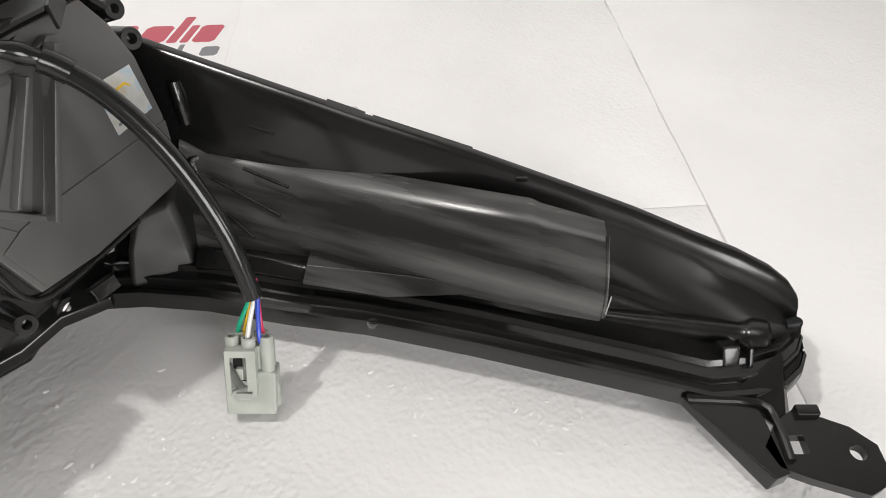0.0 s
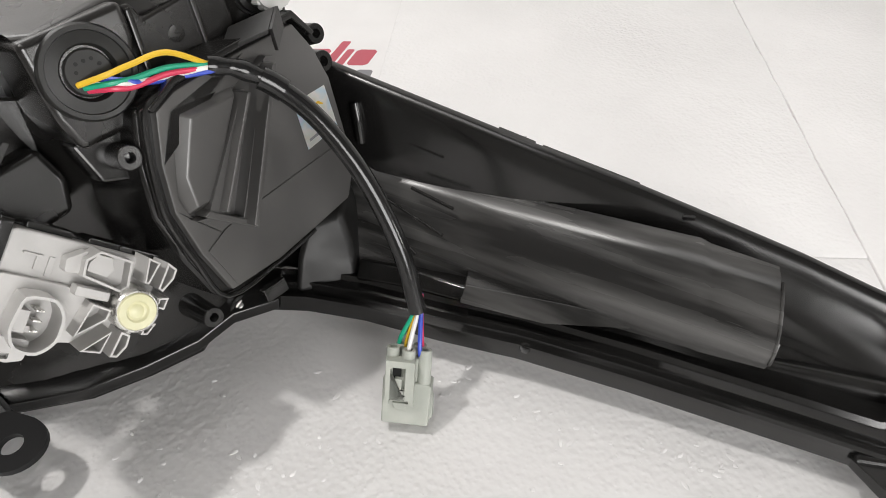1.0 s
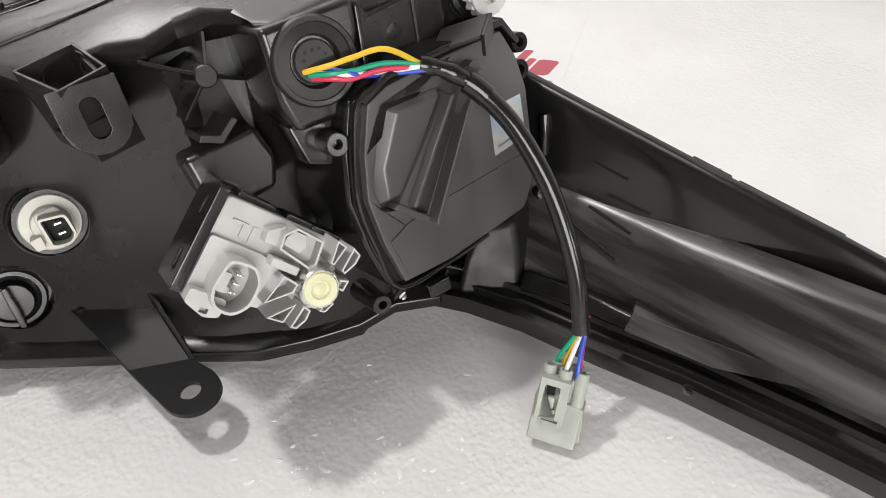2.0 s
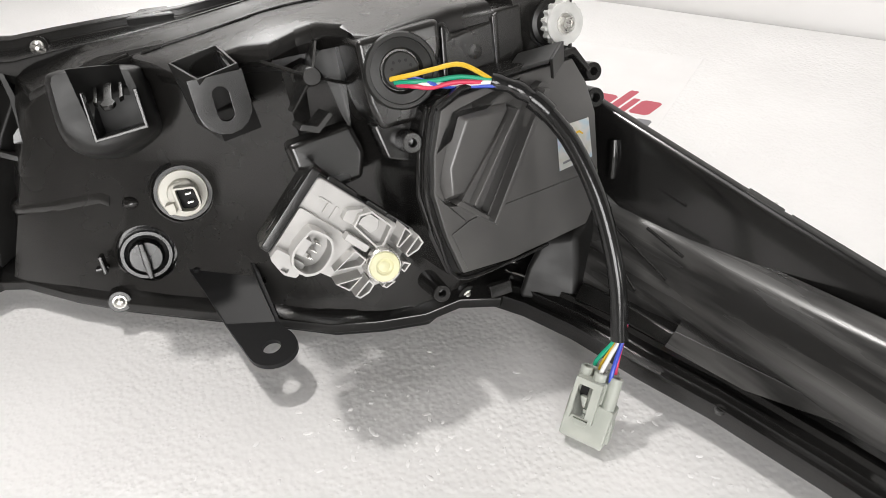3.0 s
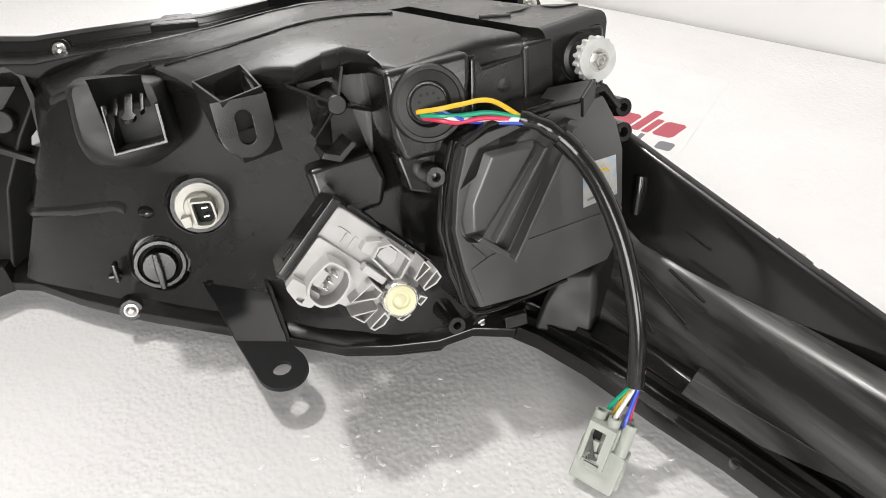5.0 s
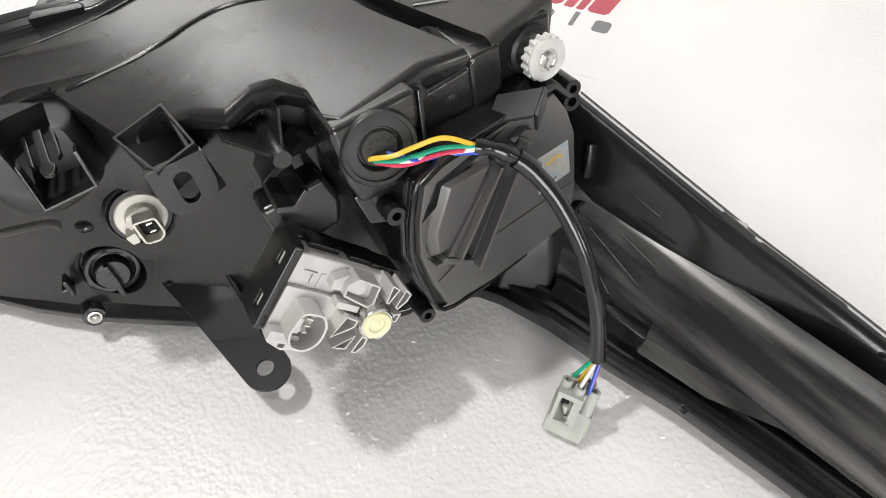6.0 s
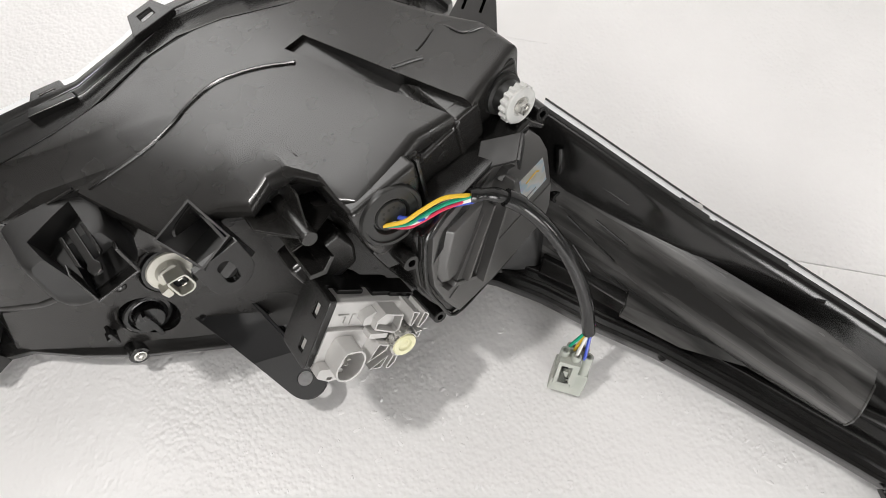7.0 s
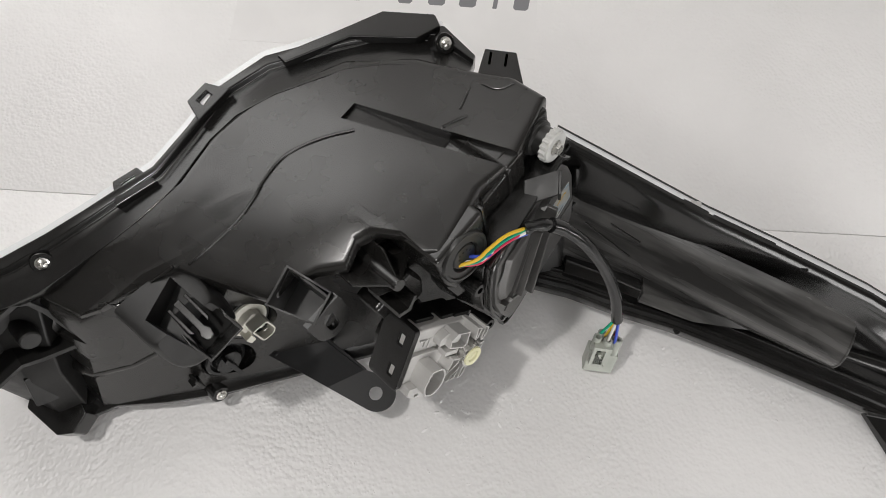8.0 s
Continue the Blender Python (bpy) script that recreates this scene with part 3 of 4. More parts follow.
blk = part("grommet_block", prism([(-21, 20), (27, 22), (26, 8), (20, -11), (8, -29), (-17, -29), (-21, -13)], axes((0.81, -0.5, 0.26)), BP, -46, -0.8, 3.6, 4), BLACK_TOP, headlight)
part("grommet", join(
    ring([(20.6, -4), (20.6, 1.2), (19.6, 2.6), (17.6, 2.6), (17.2, 1.4), (12.2, 1.8), (11.4, 0.4), (10.4, -2.2), (9, -4)], D, BP, 48),
    lathe([(10.2, -4), (10.2, 0.4), (9.4, 1.2), (0.02, 1.2)], D, BP, 40)), RUBBER, blk, "round black rubber grommet with pin holes")
for a, b in ((-3.5, 5), (0, 5.2), (3.4, 5), (5.6, 2), (-5, 1.8)):
    # dark discs on the face draw the shade in the pin holes
    part("pin_hole_shade", lathe([(0.9, 0.9), (0.9, 1.35), (0.02, 1.35)], D, local(D, BP, a, b), 10), HOLE_SHADE, blk)
part("grommet_rib", prism([(28, 18), (31, 18), (27, -12), (24, -12)], D, BP, -30, -4, 1.0), BLACK, headlight)

# wall behind and under the aim wheel
W = axes((0.82, -0.5, 0.2))
part("wheel_block", prism([(62, 18), (84, 20), (119, 18), (119, -34), (62, -34)], W, BP, -64, -19, 3.0, 3), BLACK_TOP, headlight)
part("wall_step", prism([(24, 18), (34, 18), (37, 10), (60, 13), (63, 18), (82, 19), (80, -32), (18, -32)], W, BP, -64, -11, 2.5, 3), BLACK_TOP, headlight)
part("wall_rib", prism([(61, 15), (65, 17), (63, -26), (60, -26)], W, BP, -30, -9, 1.0), BLACK_TOP, headlight)
part("wall_disc", lathe([(4.2, -1), (4.2, 0.5), (3.6, 0.7), (0.02, 0.7)], W, local(W, BP, 49, -2, -11), 24), BLACK_TOP, headlight)
KP = (-82, 403, 205)
KF = axes((0.84, -0.49, 0.24))
wheel = part("aim_wheel", join(
    lathe([(13.5, -24), (13.5, -14), (11, -13), (11, -6)], KF, KP, 32),
    lathe([(14.6, -20), (14.6, -17)], KF, KP, 32)), RUBBER, headlight, "black collar of the aim adjuster")
teeth = []
for k in range(64):
    a = 2 * math.pi * k / 64
    r = 12.9 if k % 4 < 2 else 11.3
    teeth.append((r * math.cos(a), r * math.sin(a)))
part("toothed_wheel", join(prism(teeth, KF, KP, -6, -1, 0), lathe([(11.8, -1), (11.8, 0.6), (11, 1), (6.5, 0.8), (6, 0.2), (0.02, 0.2)], KF, KP, 40)), WHEEL, wheel, "white toothed adjuster wheel")
part("hex_head", join(lathe([(4.6, 0), (4.6, 4.2), (4.1, 4.8), (2.8, 4.8), (2.6, 3.8), (0.02, 3.8)], KF, KP, 6), lathe([(5.6, 0), (5.6, 1)], KF, KP, 24)), STEEL, wheel)
tab = [Vector(p) for p in ((-100, 380, 193), (-77, 388, 201), (-75, 371, 197), (-98, 362, 189))]
part("wheel_tab", join(loft([tab, [p - Vector((0.3, 0.3, 2.4)) for p in tab]], 0.4),
     loft([[tab[1], tab[2], tab[2] + Vector((2, 0, 0.4)), tab[1] + Vector((2, 0, 0.4))], [p - Vector((-1, 0, 11)) for p in (tab[1], tab[2], tab[2] + Vector((2, 0, 0)), tab[1] + Vector((2, 0, 0)))]], 0.4)), MATT, headlight)

# large rear cover
CP = (-75, 370, 135)
COVER = [(-52, 54), (-12, 54.5), (27, 53), (36, 36), (41, 16), (40, -18), (34, -44), (26, -56), (-4, -56), (-36, -55.5), (-70, -50), (-76.5, -22), (-79, 5), (-74, 28), (-65, 50)]
part("cover_seat", prism([(x * 1.05 - 2, y * 1.05 - 1) for x, y in COVER], C, CP, -58, -8, 3.0, 3), BLACK, headlight)
part("cover_flange", prism([(x * 1.045 - 1.5, y * 1.05) for x, y in COVER], C, CP, -8, -4.2, 1.0), BLACK, headlight)
cov = cut(prism(COVER, C, CP, -7, 0), [
    prism([(-74, 10), (-58, 46), (-20, 41), (-4, 46), (6, 44), (-44, -23), (-72, -2)], C, CP, -2.4, 20),
], 1.2)
cover = part("rear_cover", cov, COVER_PLASTIC, headlight, "large black rear bulb cover with raised grip")
part("cover_pad", loft([[local(C, CP, a, b, -3) for a, b in ((-58, 46), (-21, 43), (-59, -5), (-75, -1), (-72, 20))], [local(C, CP, a, b, 3.5) for a, b in ((-52, 41), (-25, 39), (-59, 1), (-69, 2), (-67, 18))]], 1.0), COVER_PLASTIC, cover)
part("cover_grip", cut(prism([(-24, 38), (-1, 48), (5, 45), (-46, -24), (-74, -2), (-68, -4)], C, CP, -4, 5.5), [prism([(-20, 40), (-3, 47), (-50, -16), (-60, -9)], C, CP, -2, 20)], 0.8), COVER_PLASTIC, cover)
part("grip_wall", prism([(-4.5, 46), (-1.5, 45), (-49, -22), (-51, -19)], C, CP, -3, 13, 0.7), COVER_PLASTIC, cover)
part("grip_wall", prism([(-23, 40), (-21, 39), (-59, -6), (-61, -4.5)], C, CP, -3, 11, 0.7), COVER_PLASTIC, cover)
part("grip_end", prism([(-70, -2), (-49, -22), (-48, -19), (-66, -1)], C, CP, -3, 7, 0.6), COVER_PLASTIC, cover)
part("cover_step", prism([(-44, -17), (39, -21), (34, -43), (26, -54), (-4, -54), (-36, -53.5), (-67, -48), (-73, -22), (-60, -18)], C, CP, -4, 1.0, 0.5), COVER_PLASTIC, cover)
part("sticker", prism([(10, 16), (35, 14.5), (35.4, -11.5), (9, -12)], C, CP, -0.5, 0.35), HOLO, cover, "small holographic sticker")
part("sticker_band", prism([(15, 8), (27, 9), (30, 6), (29, 5.6), (26.4, 7.6), (15.4, 6.8)], C, CP, 0.3, 0.5), W_YELLOW, cover)
part("sticker_band", prism([(12, -8.5), (24, -8), (24, -6.6), (12, -7)], C, CP, 0.3, 0.5), GREY_INK, cover)
part("cover_lip", tube([local(C, CP, x * 1.035 - 1, y * 1.04, -2) for x, y in COVER[8:] + COVER[:1]], 1.4, 8, 4), BLACK, cover)
part("top_lip", prism([(-66, 50), (-50, 56), (28, 55), (38, 42), (41, 43), (30, 59), (-50, 59.5), (-68, 53)], C, CP, -24, 0, 0.8), BLACK, headlight)

# screw bosses
for o, l in (((-120, 300, 169), 26), ((-108, 298, 66), 30), ((-71, 423, 170), 24)):
    part("screw_boss", boss(o, D, l), BLACK, headlight)
part("screw_boss", boss((-74, 436, 146), D, 18, 6.4, 3.2), BLACK, headlight)
part("screw_boss", boss((-49, 413, 76), D, 16, 5.0, 2.4), BLACK, headlight)
part("boss_plate", prism([(-16, 12), (12, 18), (14, -8), (4, -14), (-12, -8)], D, (-120, 300, 169), -34, -14, 2.0), BLACK, headlight)

# bulb holder and blanking cap
BO = (-305, 265, 98)
bulb = part("bulb_holder", join(
    lathe([(15.5, -8), (17, -3), (17, -0.4), (16.2, 0.8), (11, 1.0), (10.4, 2.4), (10, 6), (0.02, 6)], D, BO, 40),
    prism(rounded([(-8, 8), (6, 9), (8, 0), (7, -9), (-7, -8)], 3), D, local(D, BO, 1, 1), 2, 8, 1.2, 3),
    prism(rounded([(-14, -4), (-7, -3), (-7, -11), (-12, -11)], 1), D, BO, 0, 12, 0.6)), SOCKET, headlight, "off-white bulb holder with socket")
HOUSE = rounded([(-5, 8), (10, 6), (11, -8), (6, -12), (-4, -10)], 2.6)
part("bulb_socket", cut(prism(HOUSE, D, BO, 6, 20), [prism(inset(HOUSE, 1.5), D, BO, 10, 40)], 0.5), SOCKET, bulb)
# thin dark sheet paints the shade on the socket's floor
part("socket_shade", prism(inset(HOUSE, 1.6), D, BO, 9.8, 10.3), HOLE_SHADE, bulb)
for b in (-4.5, 1.5):
    part("pin", block(D, local(D, BO, 4, b, 13), 4, 1.2, 8, 0.2), STEEL, bulb)
part("bulb_seal", ring([(17, -6), (19.5, -6), (19.5, -1), (17, -1)], D, (-305, 265, 98), 40), RUBBER, bulb)
CAPO = (-330, 234, 53)
cap = part("blanking_cap", join(
    ring([(19, -12), (19, -3), (17.8, -2), (15.4, -2), (15, -10), (15, -12)], D, CAPO, 40),
    lathe([(15, -10), (15, -5), (12.5, -4), (12, 3), (11, 4.4), (0.02, 4.6)], D, CAPO, 36)), GLOSS, headlight, "glossy black round blanking cap")
part("cap_grip", prism([(-2, -15), (1.4, -15.5), (2.4, -2), (1.6, 12), (-1.6, 12), (-2.4, -2)], D, CAPO, 2, 11, 0.8), GLOSS, cap)
part("cap_well", ring([(20.5, -14), (24.5, -14), (23.4, -3.4), (22.2, -2.6), (21, -3.4)], D, (-332, 237, 54), 40), BLACK_TOP, headlight)
part("bulb_well", ring([(19.8, -14), (24, -14), (22.6, -3.6), (21.4, -2.8), (20.2, -3.6)], D, (-305, 265, 98), 40), BLACK_TOP, headlight)
part("vent_nub", join(block(D, (-352, 212, 52), 3, 14, 12, 0.8), block(D, (-356, 212, 47), 9, 2.4, 10, 0.5)), BLACK, headlight)
WF = axes((0.43, -0.88, 0.18))


def on_wall(pts, lift):
    """Points of a line laid on the rear wall, given across and up from the bulb holder."""
    out = []
    for p in smooth_path([(a, b, 0) for a, b in pts], 5):
        place = roof_tree.ray_cast(local(WF, (-305, 265, 98), p.x, p.y, 150) * MM, -WF[2])[0]
        if place:
            out.append(place / MM + WF[2] * lift)
    return out


part("wall_swell", tube(on_wall([(-160, -24), (-119, -14), (-72, -6), (-58, -8)], -6.2), 7.4, 24, 1), BLACK_TOP, headlight)
part("wall_knuckle", lathe([(9, -10), (8, -3), (6, 1), (3.4, 3), (0.02, 3.6)], axes((0.5, -0.84, 0.2)), on_wall([(-42, -8), (-41, -9)], 0)[0], 24, 0.7, 0.6), BLACK_TOP, headlight)

# levelling motor: E runs along its length to the ball seat
MP = (-120, 263, 109)
E = ((D[0] * 0.68 - D[1] * 0.733).normalized(), (D[0] * 0.733 + D[1] * 0.68).normalized(), D[2])


def cell(name, pts, d0, d1, floor, wall, parent):
    """An open moulded cell with thin walls."""
    return part(name, cut(prism(pts, E, MP, d0, d1), [prism(inset(pts, wall), E, MP, floor, 40)], 0.25, 2), GREY, parent)


motor = part("levelling_motor", prism(rounded([(-55, 22.5), (-55, -24), (-30, -25), (2, -21), (11, -12), (13, 4), (10, 19), (2, 23)], 2.5), E, MP, -36, -17, 1.4, 3), GREY, headlight, "light grey plastic headlight levelling motor")
part("motor_back", prism(rounded([(-57, 25), (-57, -26), (-28, -27), (0, -22), (8, -12), (8, 16), (2, 25)], 3), E, MP, -46, -33, 1.6), BLACK, motor, "black plastic back plate")
side = prism(rounded([(-28.5, -46), (27, -46), (27, -13), (-28.5, -13)], 3.5), (E[1], E[2], E[0]), MP, -61, -55.5)
part("motor_side", cut(side, [block(E, local(E, MP, -58, c, -24), 20, 9.5, 5.5) for c in (-15, 13)], 0.7), BLACK, motor, "black side plate with two slots")
for c in (-15, 13):
    part("side_clip", block(E, local(E, MP, -57, c, -24), 5, 8.6, 4.6, 0.5), GREY, motor)
for c in (-40, -14, 0):
    part("motor_edge", prism(rounded([(c - 8, 22), (c + 12, 22), (c + 12, 26), (c - 8, 26)], 1), E, MP, -40, -22 + 0.1 * c, 0.8), BLACK, motor)
part("motor_step", prism(rounded([(-55, 3), (-55, -24), (-32, -25), (-18, -22), (-16, 0), (-28, 3)], 1.5), E, MP, -24, -13, 1.0), GREY, motor)
MOUTH = rounded([(-47, -2), (-34, -1), (-28.5, -8), (-28.5, -20), (-35, -27), (-45, -26), (-49, -18)], 3.5)
part("plug_shroud", cut(prism(MOUTH, E, MP, -24, 3), [prism(inset(MOUTH, 1.3), E, MP, -15, 40)], 0.4), GREY, motor, "hollow grey plug shroud")
part("shroud_core", join(block(E, local(E, MP, -43.5, -14, -9), 5, 10, 13, 0.5), block(E, local(E, MP, -40.5, -17.5, -10), 4, 3, 10, 0.4)), GREY, motor)
for c in (-8.5, -13, -17.5):
    part("pin", block(E, local(E, MP, -37.5, c, -9), 3.5, 0.9, 13, 0.2), STEEL, motor)
part("shroud_foot", cut(prism(rounded([(-55, -22), (-55, -29), (-44, -33), (-37, -31), (-37, -22)], 1.5), E, MP, -20, -5), [block(E, local(E, MP, -45, -30, -5), 4, 2.6, 8)], 0.6), GREY, motor)
WELL = [(-27, 17), (-22, 22.5), (-7, 21.5), (-5, 9), (-8, 6), (-26, 9.5)]
cell("motor_frame", WELL, -20, -3.5, -11, 1.2, motor)
part("frame_stop", prism([(-24, 12), (-15, 11), (-12.5, 15), (-15, 20.5), (-21.5, 20.5), (-24, 16)], E, MP, -12, -6.5, 0.6), GREY, motor)
part("motor_gusset", prism(rounded([(-33, 15), (-25, 21), (-24, 10), (-32, 9)], 1), E, MP, -20, -9, 0.8), GREY, motor)
part("motor_strap", block(E, local(E, MP, -18.5, 2.6, -10), 15, 4.5, 9, 0.8), GREY, motor)
part("motor_mark", join(block(E, local(E, MP, -44, 13, -16.4), 8, 1.0, 1.6, 0.2), block(E, local(E, MP, -42, 10, -16.4), 1.0, 7, 1.6, 0.2), block(E, local(E, MP, -36, 9, -16.6), 2.6, 9, 0.9, 0.2)), GREY, motor)
for pts in ([(-1.5, 25), (4.5, 24), (2.6, 13), (0.4, 13)], [(8, 25), (13, 23), (13, 18), (9.8, 11), (7.4, 12)], [(13.8, 9), (13.4, 2.6), (9.4, 3), (9.4, 7.6)],
            [(12, -4.4), (9.6, -10.4), (6.4, -11), (7, -5.4)], [(2, -12), (2.2, -17.4), (-0.6, -23), (-4, -23.4), (-2.4, -11)],
            [(-6.4, -11.4), (-8.2, -22.4), (-17.5, -23)], [(-18.5, -1), (-10, -2.2), (-10.4, -7), (-22, -17)]):
    cell("fin_cell", pts, -20, -1.5, -13, 0.9, motor)
part("motor_collar", ring([(8.8, -18), (10.4, -18), (10.4, 0.6), (9.6, 1.6), (8.8, 1.6)], D, MP, 40), STEEL, motor)
part("ball_seat", lathe([(8.9, -14), (8.9, 2.0), (8.3, 2.8), (5.2, 2.6), (4.4, 1.2), (3.4, 0.8), (2.4, 1.4), (0.02, 1.8)], D, MP, 40), CREAM, motor, "cream nylon ball seat")
part("motor_mount", lathe([(26, -60), (24, -44), (22, -36)], D, local(D, MP, -20, 12), 32), BLACK, headlight)

# steel mounting arm with a hole
ARM = [(-243, 226.5), (-213, 247), (-196, 244.5)] + [(-198 + 17 * math.cos(radians(a)), 228 + 16 * math.sin(radians(a))) for a in range(70, -111, -15)]
arm = cut(prism(ARM, UP, (0, 0, 0), 29.5, 33), [lathe([(6.2, -20), (6.2, 20)], UP, (-199, 228, 31), 28)], 0.9)
arm = part("mounting_arm", arm, METAL_BLACK, headlight, "black painted steel mounting arm with a hole")
BEND = [((-326, 262), (-300, 294), 52), ((-306, 247), (-278, 278), 47), ((-276, 237.5), (-246, 265), 43), ((-271, 236), (-241, 262), 41), ((-246, 227.5), (-216, 249), 34), ((-242, 226), (-212, 246.5), 33)]
part("arm_bend", loft([[(*a, z), (*b, z), (*b, z - 3.5), (*a, z - 3.5)] for a, b, z in BEND], 0.8), METAL_BLACK, arm)
part("arm_flange", loft([[(b[0] - 2, b[1] - 1, z - 2), (b[0] + 1, b[1] + 1, z - 2), (b[0] + 1, b[1] + 1, z + 9 * h), (b[0] - 1.5, b[1] - 0.5, z + 9 * h)] for (a, b, z), h in zip(BEND, (1, 1, 0.9, 0.8, 0.25, 0.05))], 0.5), METAL_BLACK, arm)
part("arm_stud", lathe([(2.6, -3), (2.6, 1.6), (1.8, 2.4), (0.02, 2.4)], UP, (-292, 247, 45), 14), METAL_BLACK, arm)
part("arm_root", loft([[(-322, 258, 28), (-280, 284, 28), (-262, 296, 28), (-300, 280, 28)], [(-318, 256, 46), (-276, 281, 50), (-262, 300, 60), (-300, 284, 60)]], 1.5), METAL_BLACK, arm)

# ---------- the long tail ----------
# stations along the tail: rim top, rim inner foot, recess, floor back, ledge, front lip
STATIONS = [
    (-104, (456, 144), (436, 44), (346, 28)),
    (-78, (449, 140), (428, 44), (348, 28)),
    (-40, (437, 133), (418, 44), (344, 29)),
    (10, (420, 125), (404, 42), (333, 30)),
    (56, (405, 117), (392, 40), (326, 30)),
    (118, (391, 103), (376, 36), (311, 30)),
    (165, (380, 91), (362, 34), (298, 30)),
    (205, (370, 81), (348, 32), (287, 30)),
    (240, (357, 73), (332, 30), (277, 30)),
    (262, (351, 67), (324, 30), (279, 30)),
    (280, (344, 61), (320, 31), (284, 31)),
    (289, (337, 57), (318, 34), (291, 33)),
    (293, (331, 53), (318, 38), (299, 36)),
]
inside = []
for x, (ty, tz), (by, bz), (fy, fz) in STATIONS:
    lip = [(ty + 2, tz), (ty - 1, tz + 0.8), (ty - 4, tz - 0.2), (ty - 7, tz - 3), (ty - 9.5, tz - 8), (ty - 11, tz - 14)]
    lip += [(ty - 11 + (by - 3 - ty + 11) * k - 3 * math.sin(math.pi * k), tz - 14 + (bz + 9 - tz + 14) * k) for k in (0.33, 0.66, 1.0)]
    lip += [(by - 6, bz + 4), (by - 14, bz + 1), (fy + 30, fz + 3), (fy + 24, fz + 7), (fy + 20, fz + 8), (fy + 18, fz + 5), (fy + 13, fz + 5), (fy + 12, fz + 6.5), (fy + 10, fz + 6.5), (fy + 9, fz + 2),
            (fy + 5, fz + 1.5), (fy + 4, fz + 3), (fy + 1, fz + 3), (fy, fz), (fy, fz - 9), (fy + 20, fz - 16), (by, bz - 16), ((ty + by) / 2 + 8, (tz + bz) / 2 - 8), (ty + 2, tz - 8)]
    inside.append([(x, a, b) for a, b in lip])
tail = part("tail_shell", loft(inside, 0.0), BLACK, headlight, "long black plastic tail of the housing", 40)
part("tail_lens", loft([[(s[0] + 2, s[1][0] + q[0], s[1][1] + q[1]) for q in ((2, -6), (12, -10), (14, -13), (15, -46), (5, -48))] for s in STATIONS[1:-1]], 0.0), LENS, headlight, "clear lens edge along the tail")
part("tail_lens_edge", loft([[(s[0] + 2, s[1][0] + q[0], s[1][1] + q[1]) for q in ((11.4, -9), (13.6, -10), (15, -14), (12, -13))] for s in STATIONS[1:-1]]), GLOSS, headlight)


def rim_at(x):
    for a, b in zip(STATIONS, STATIONS[1:]):
        if a[0] <= x <= b[0]:
            k = (x - a[0]) / (b[0] - a[0])
            return a[1][0] + (b[1][0] - a[1][0]) * k, a[1][1] + (b[1][1] - a[1][1]) * k
    return STATIONS[-1][1]


def rim_pad(x0, x1, h):
    rows = []
    for k in range(5):
        x = x0 + (x1 - x0) * k / 4
        y, z = rim_at(x)
        rows.append([(x, y + 3.5, z - 4), (x, y + 3.5, z + h), (x, y - 3, z + h), (x, y - 5, z - 3)])
    part("rim_pad", loft(rows, 0.6), BLACK, tail)


rim_pad(34, 56, 0.6)
rim_pad(60, 116, 0.3)
y, z = rim_at(143)
part("rim_snap", block(UP, (143, y - 6, z - 3), 7, 3, 3, 0.8), BLACK, tail)
part("rim_clip", block(UP, (46, 414, 113), 9, 8, 3, 0.6), GREY, tail, "small pale clip on the rim")

# half-round duct lying in the tail
DUCT_ST = [(-60, (424, 90), (380, 36), 1), (-44, (422, 84), (376, 36), 2), (-10, (412, 84), (368, 37), 4), (10, (405, 85), (366, 39), 7), (45, (391, 88), (355, 41), 10), (80, (378, 92), (344, 44), 12), (120, (362, 97), (331, 48), 13), (146, (352, 100), (322, 51), 13),
           (151, (350, 98.5), (320, 51), 12.4), (181, (334, 101), (309, 56), 11)]
rows = []
for x, (ty, tz), (by, bz), bulge in DUCT_ST:
    row = []
    for k in range(13):
        f = k / 12
        yy, zz = ty + (by - ty) * f, tz + (bz - tz) * f
        b = bulge * (math.sin(math.pi / 2 * f / 0.58) if f < 0.58 else max(0.0, math.cos(math.pi / 2 * (f - 0.58) / 0.42)) ** 0.8)
        row.append(Vector((x, yy - 0.8 * b + (5 if k == 0 else 0), zz + 0.35 * b - (1 if k == 0 else 0))))
    row += [Vector((x, by + 4, bz - 1)), Vector((x, ty + 6, tz - 8))]
    rows.append(row)
duct = part("duct", loft(rows, 0.0), DUCT, tail, "scuffed half-round black plastic duct")
part("duct_mouth", tube([p + Vector((0.4, 0, 0)) for p in rows[-1][1:12]] + [Vector((184, 312, 58)), Vector((187, 318, 66))], 0.9, 8, 2), DUCT, tail)
part("tail_sill", loft([[(-48, 374, 44), (-48, 362, 39), (-48, 366, 30), (-48, 386, 34)], [(-12, 364, 48), (-12, 355, 42), (-12, 364, 32), (-12, 378, 40)], [(24, 352, 50), (24, 345, 44), (23, 362, 34), (24, 372, 44)]], 1.5), BLACK, tail)
part("tail_wedge", loft([[(22.5, 350, 54.5), (20, 343, 46), (19, 366, 36), (22, 370, 50)], [(80, 341, 55.5), (68.5, 332, 47.5), (70, 350, 36), (82, 356, 50)], [(138, 331, 54.5), (137.5, 330.4, 53.8), (140, 338, 44), (140, 340, 50)]], 0.5), DUCT, tail)
for a, b in (((-50, 428, 108), (2, 409, 101.5)), ((-17, 399, 84), (10.5, 387, 80)), ((-38, 400, 76), (5, 378, 66)), ((-28, 384, 62), (-10, 368, 58))):
    a, b = Vector(a), Vector(b)
    part("fin", tube([a, a.lerp(b, 0.5), b], 1.0, 8, 3), BLACK, tail)
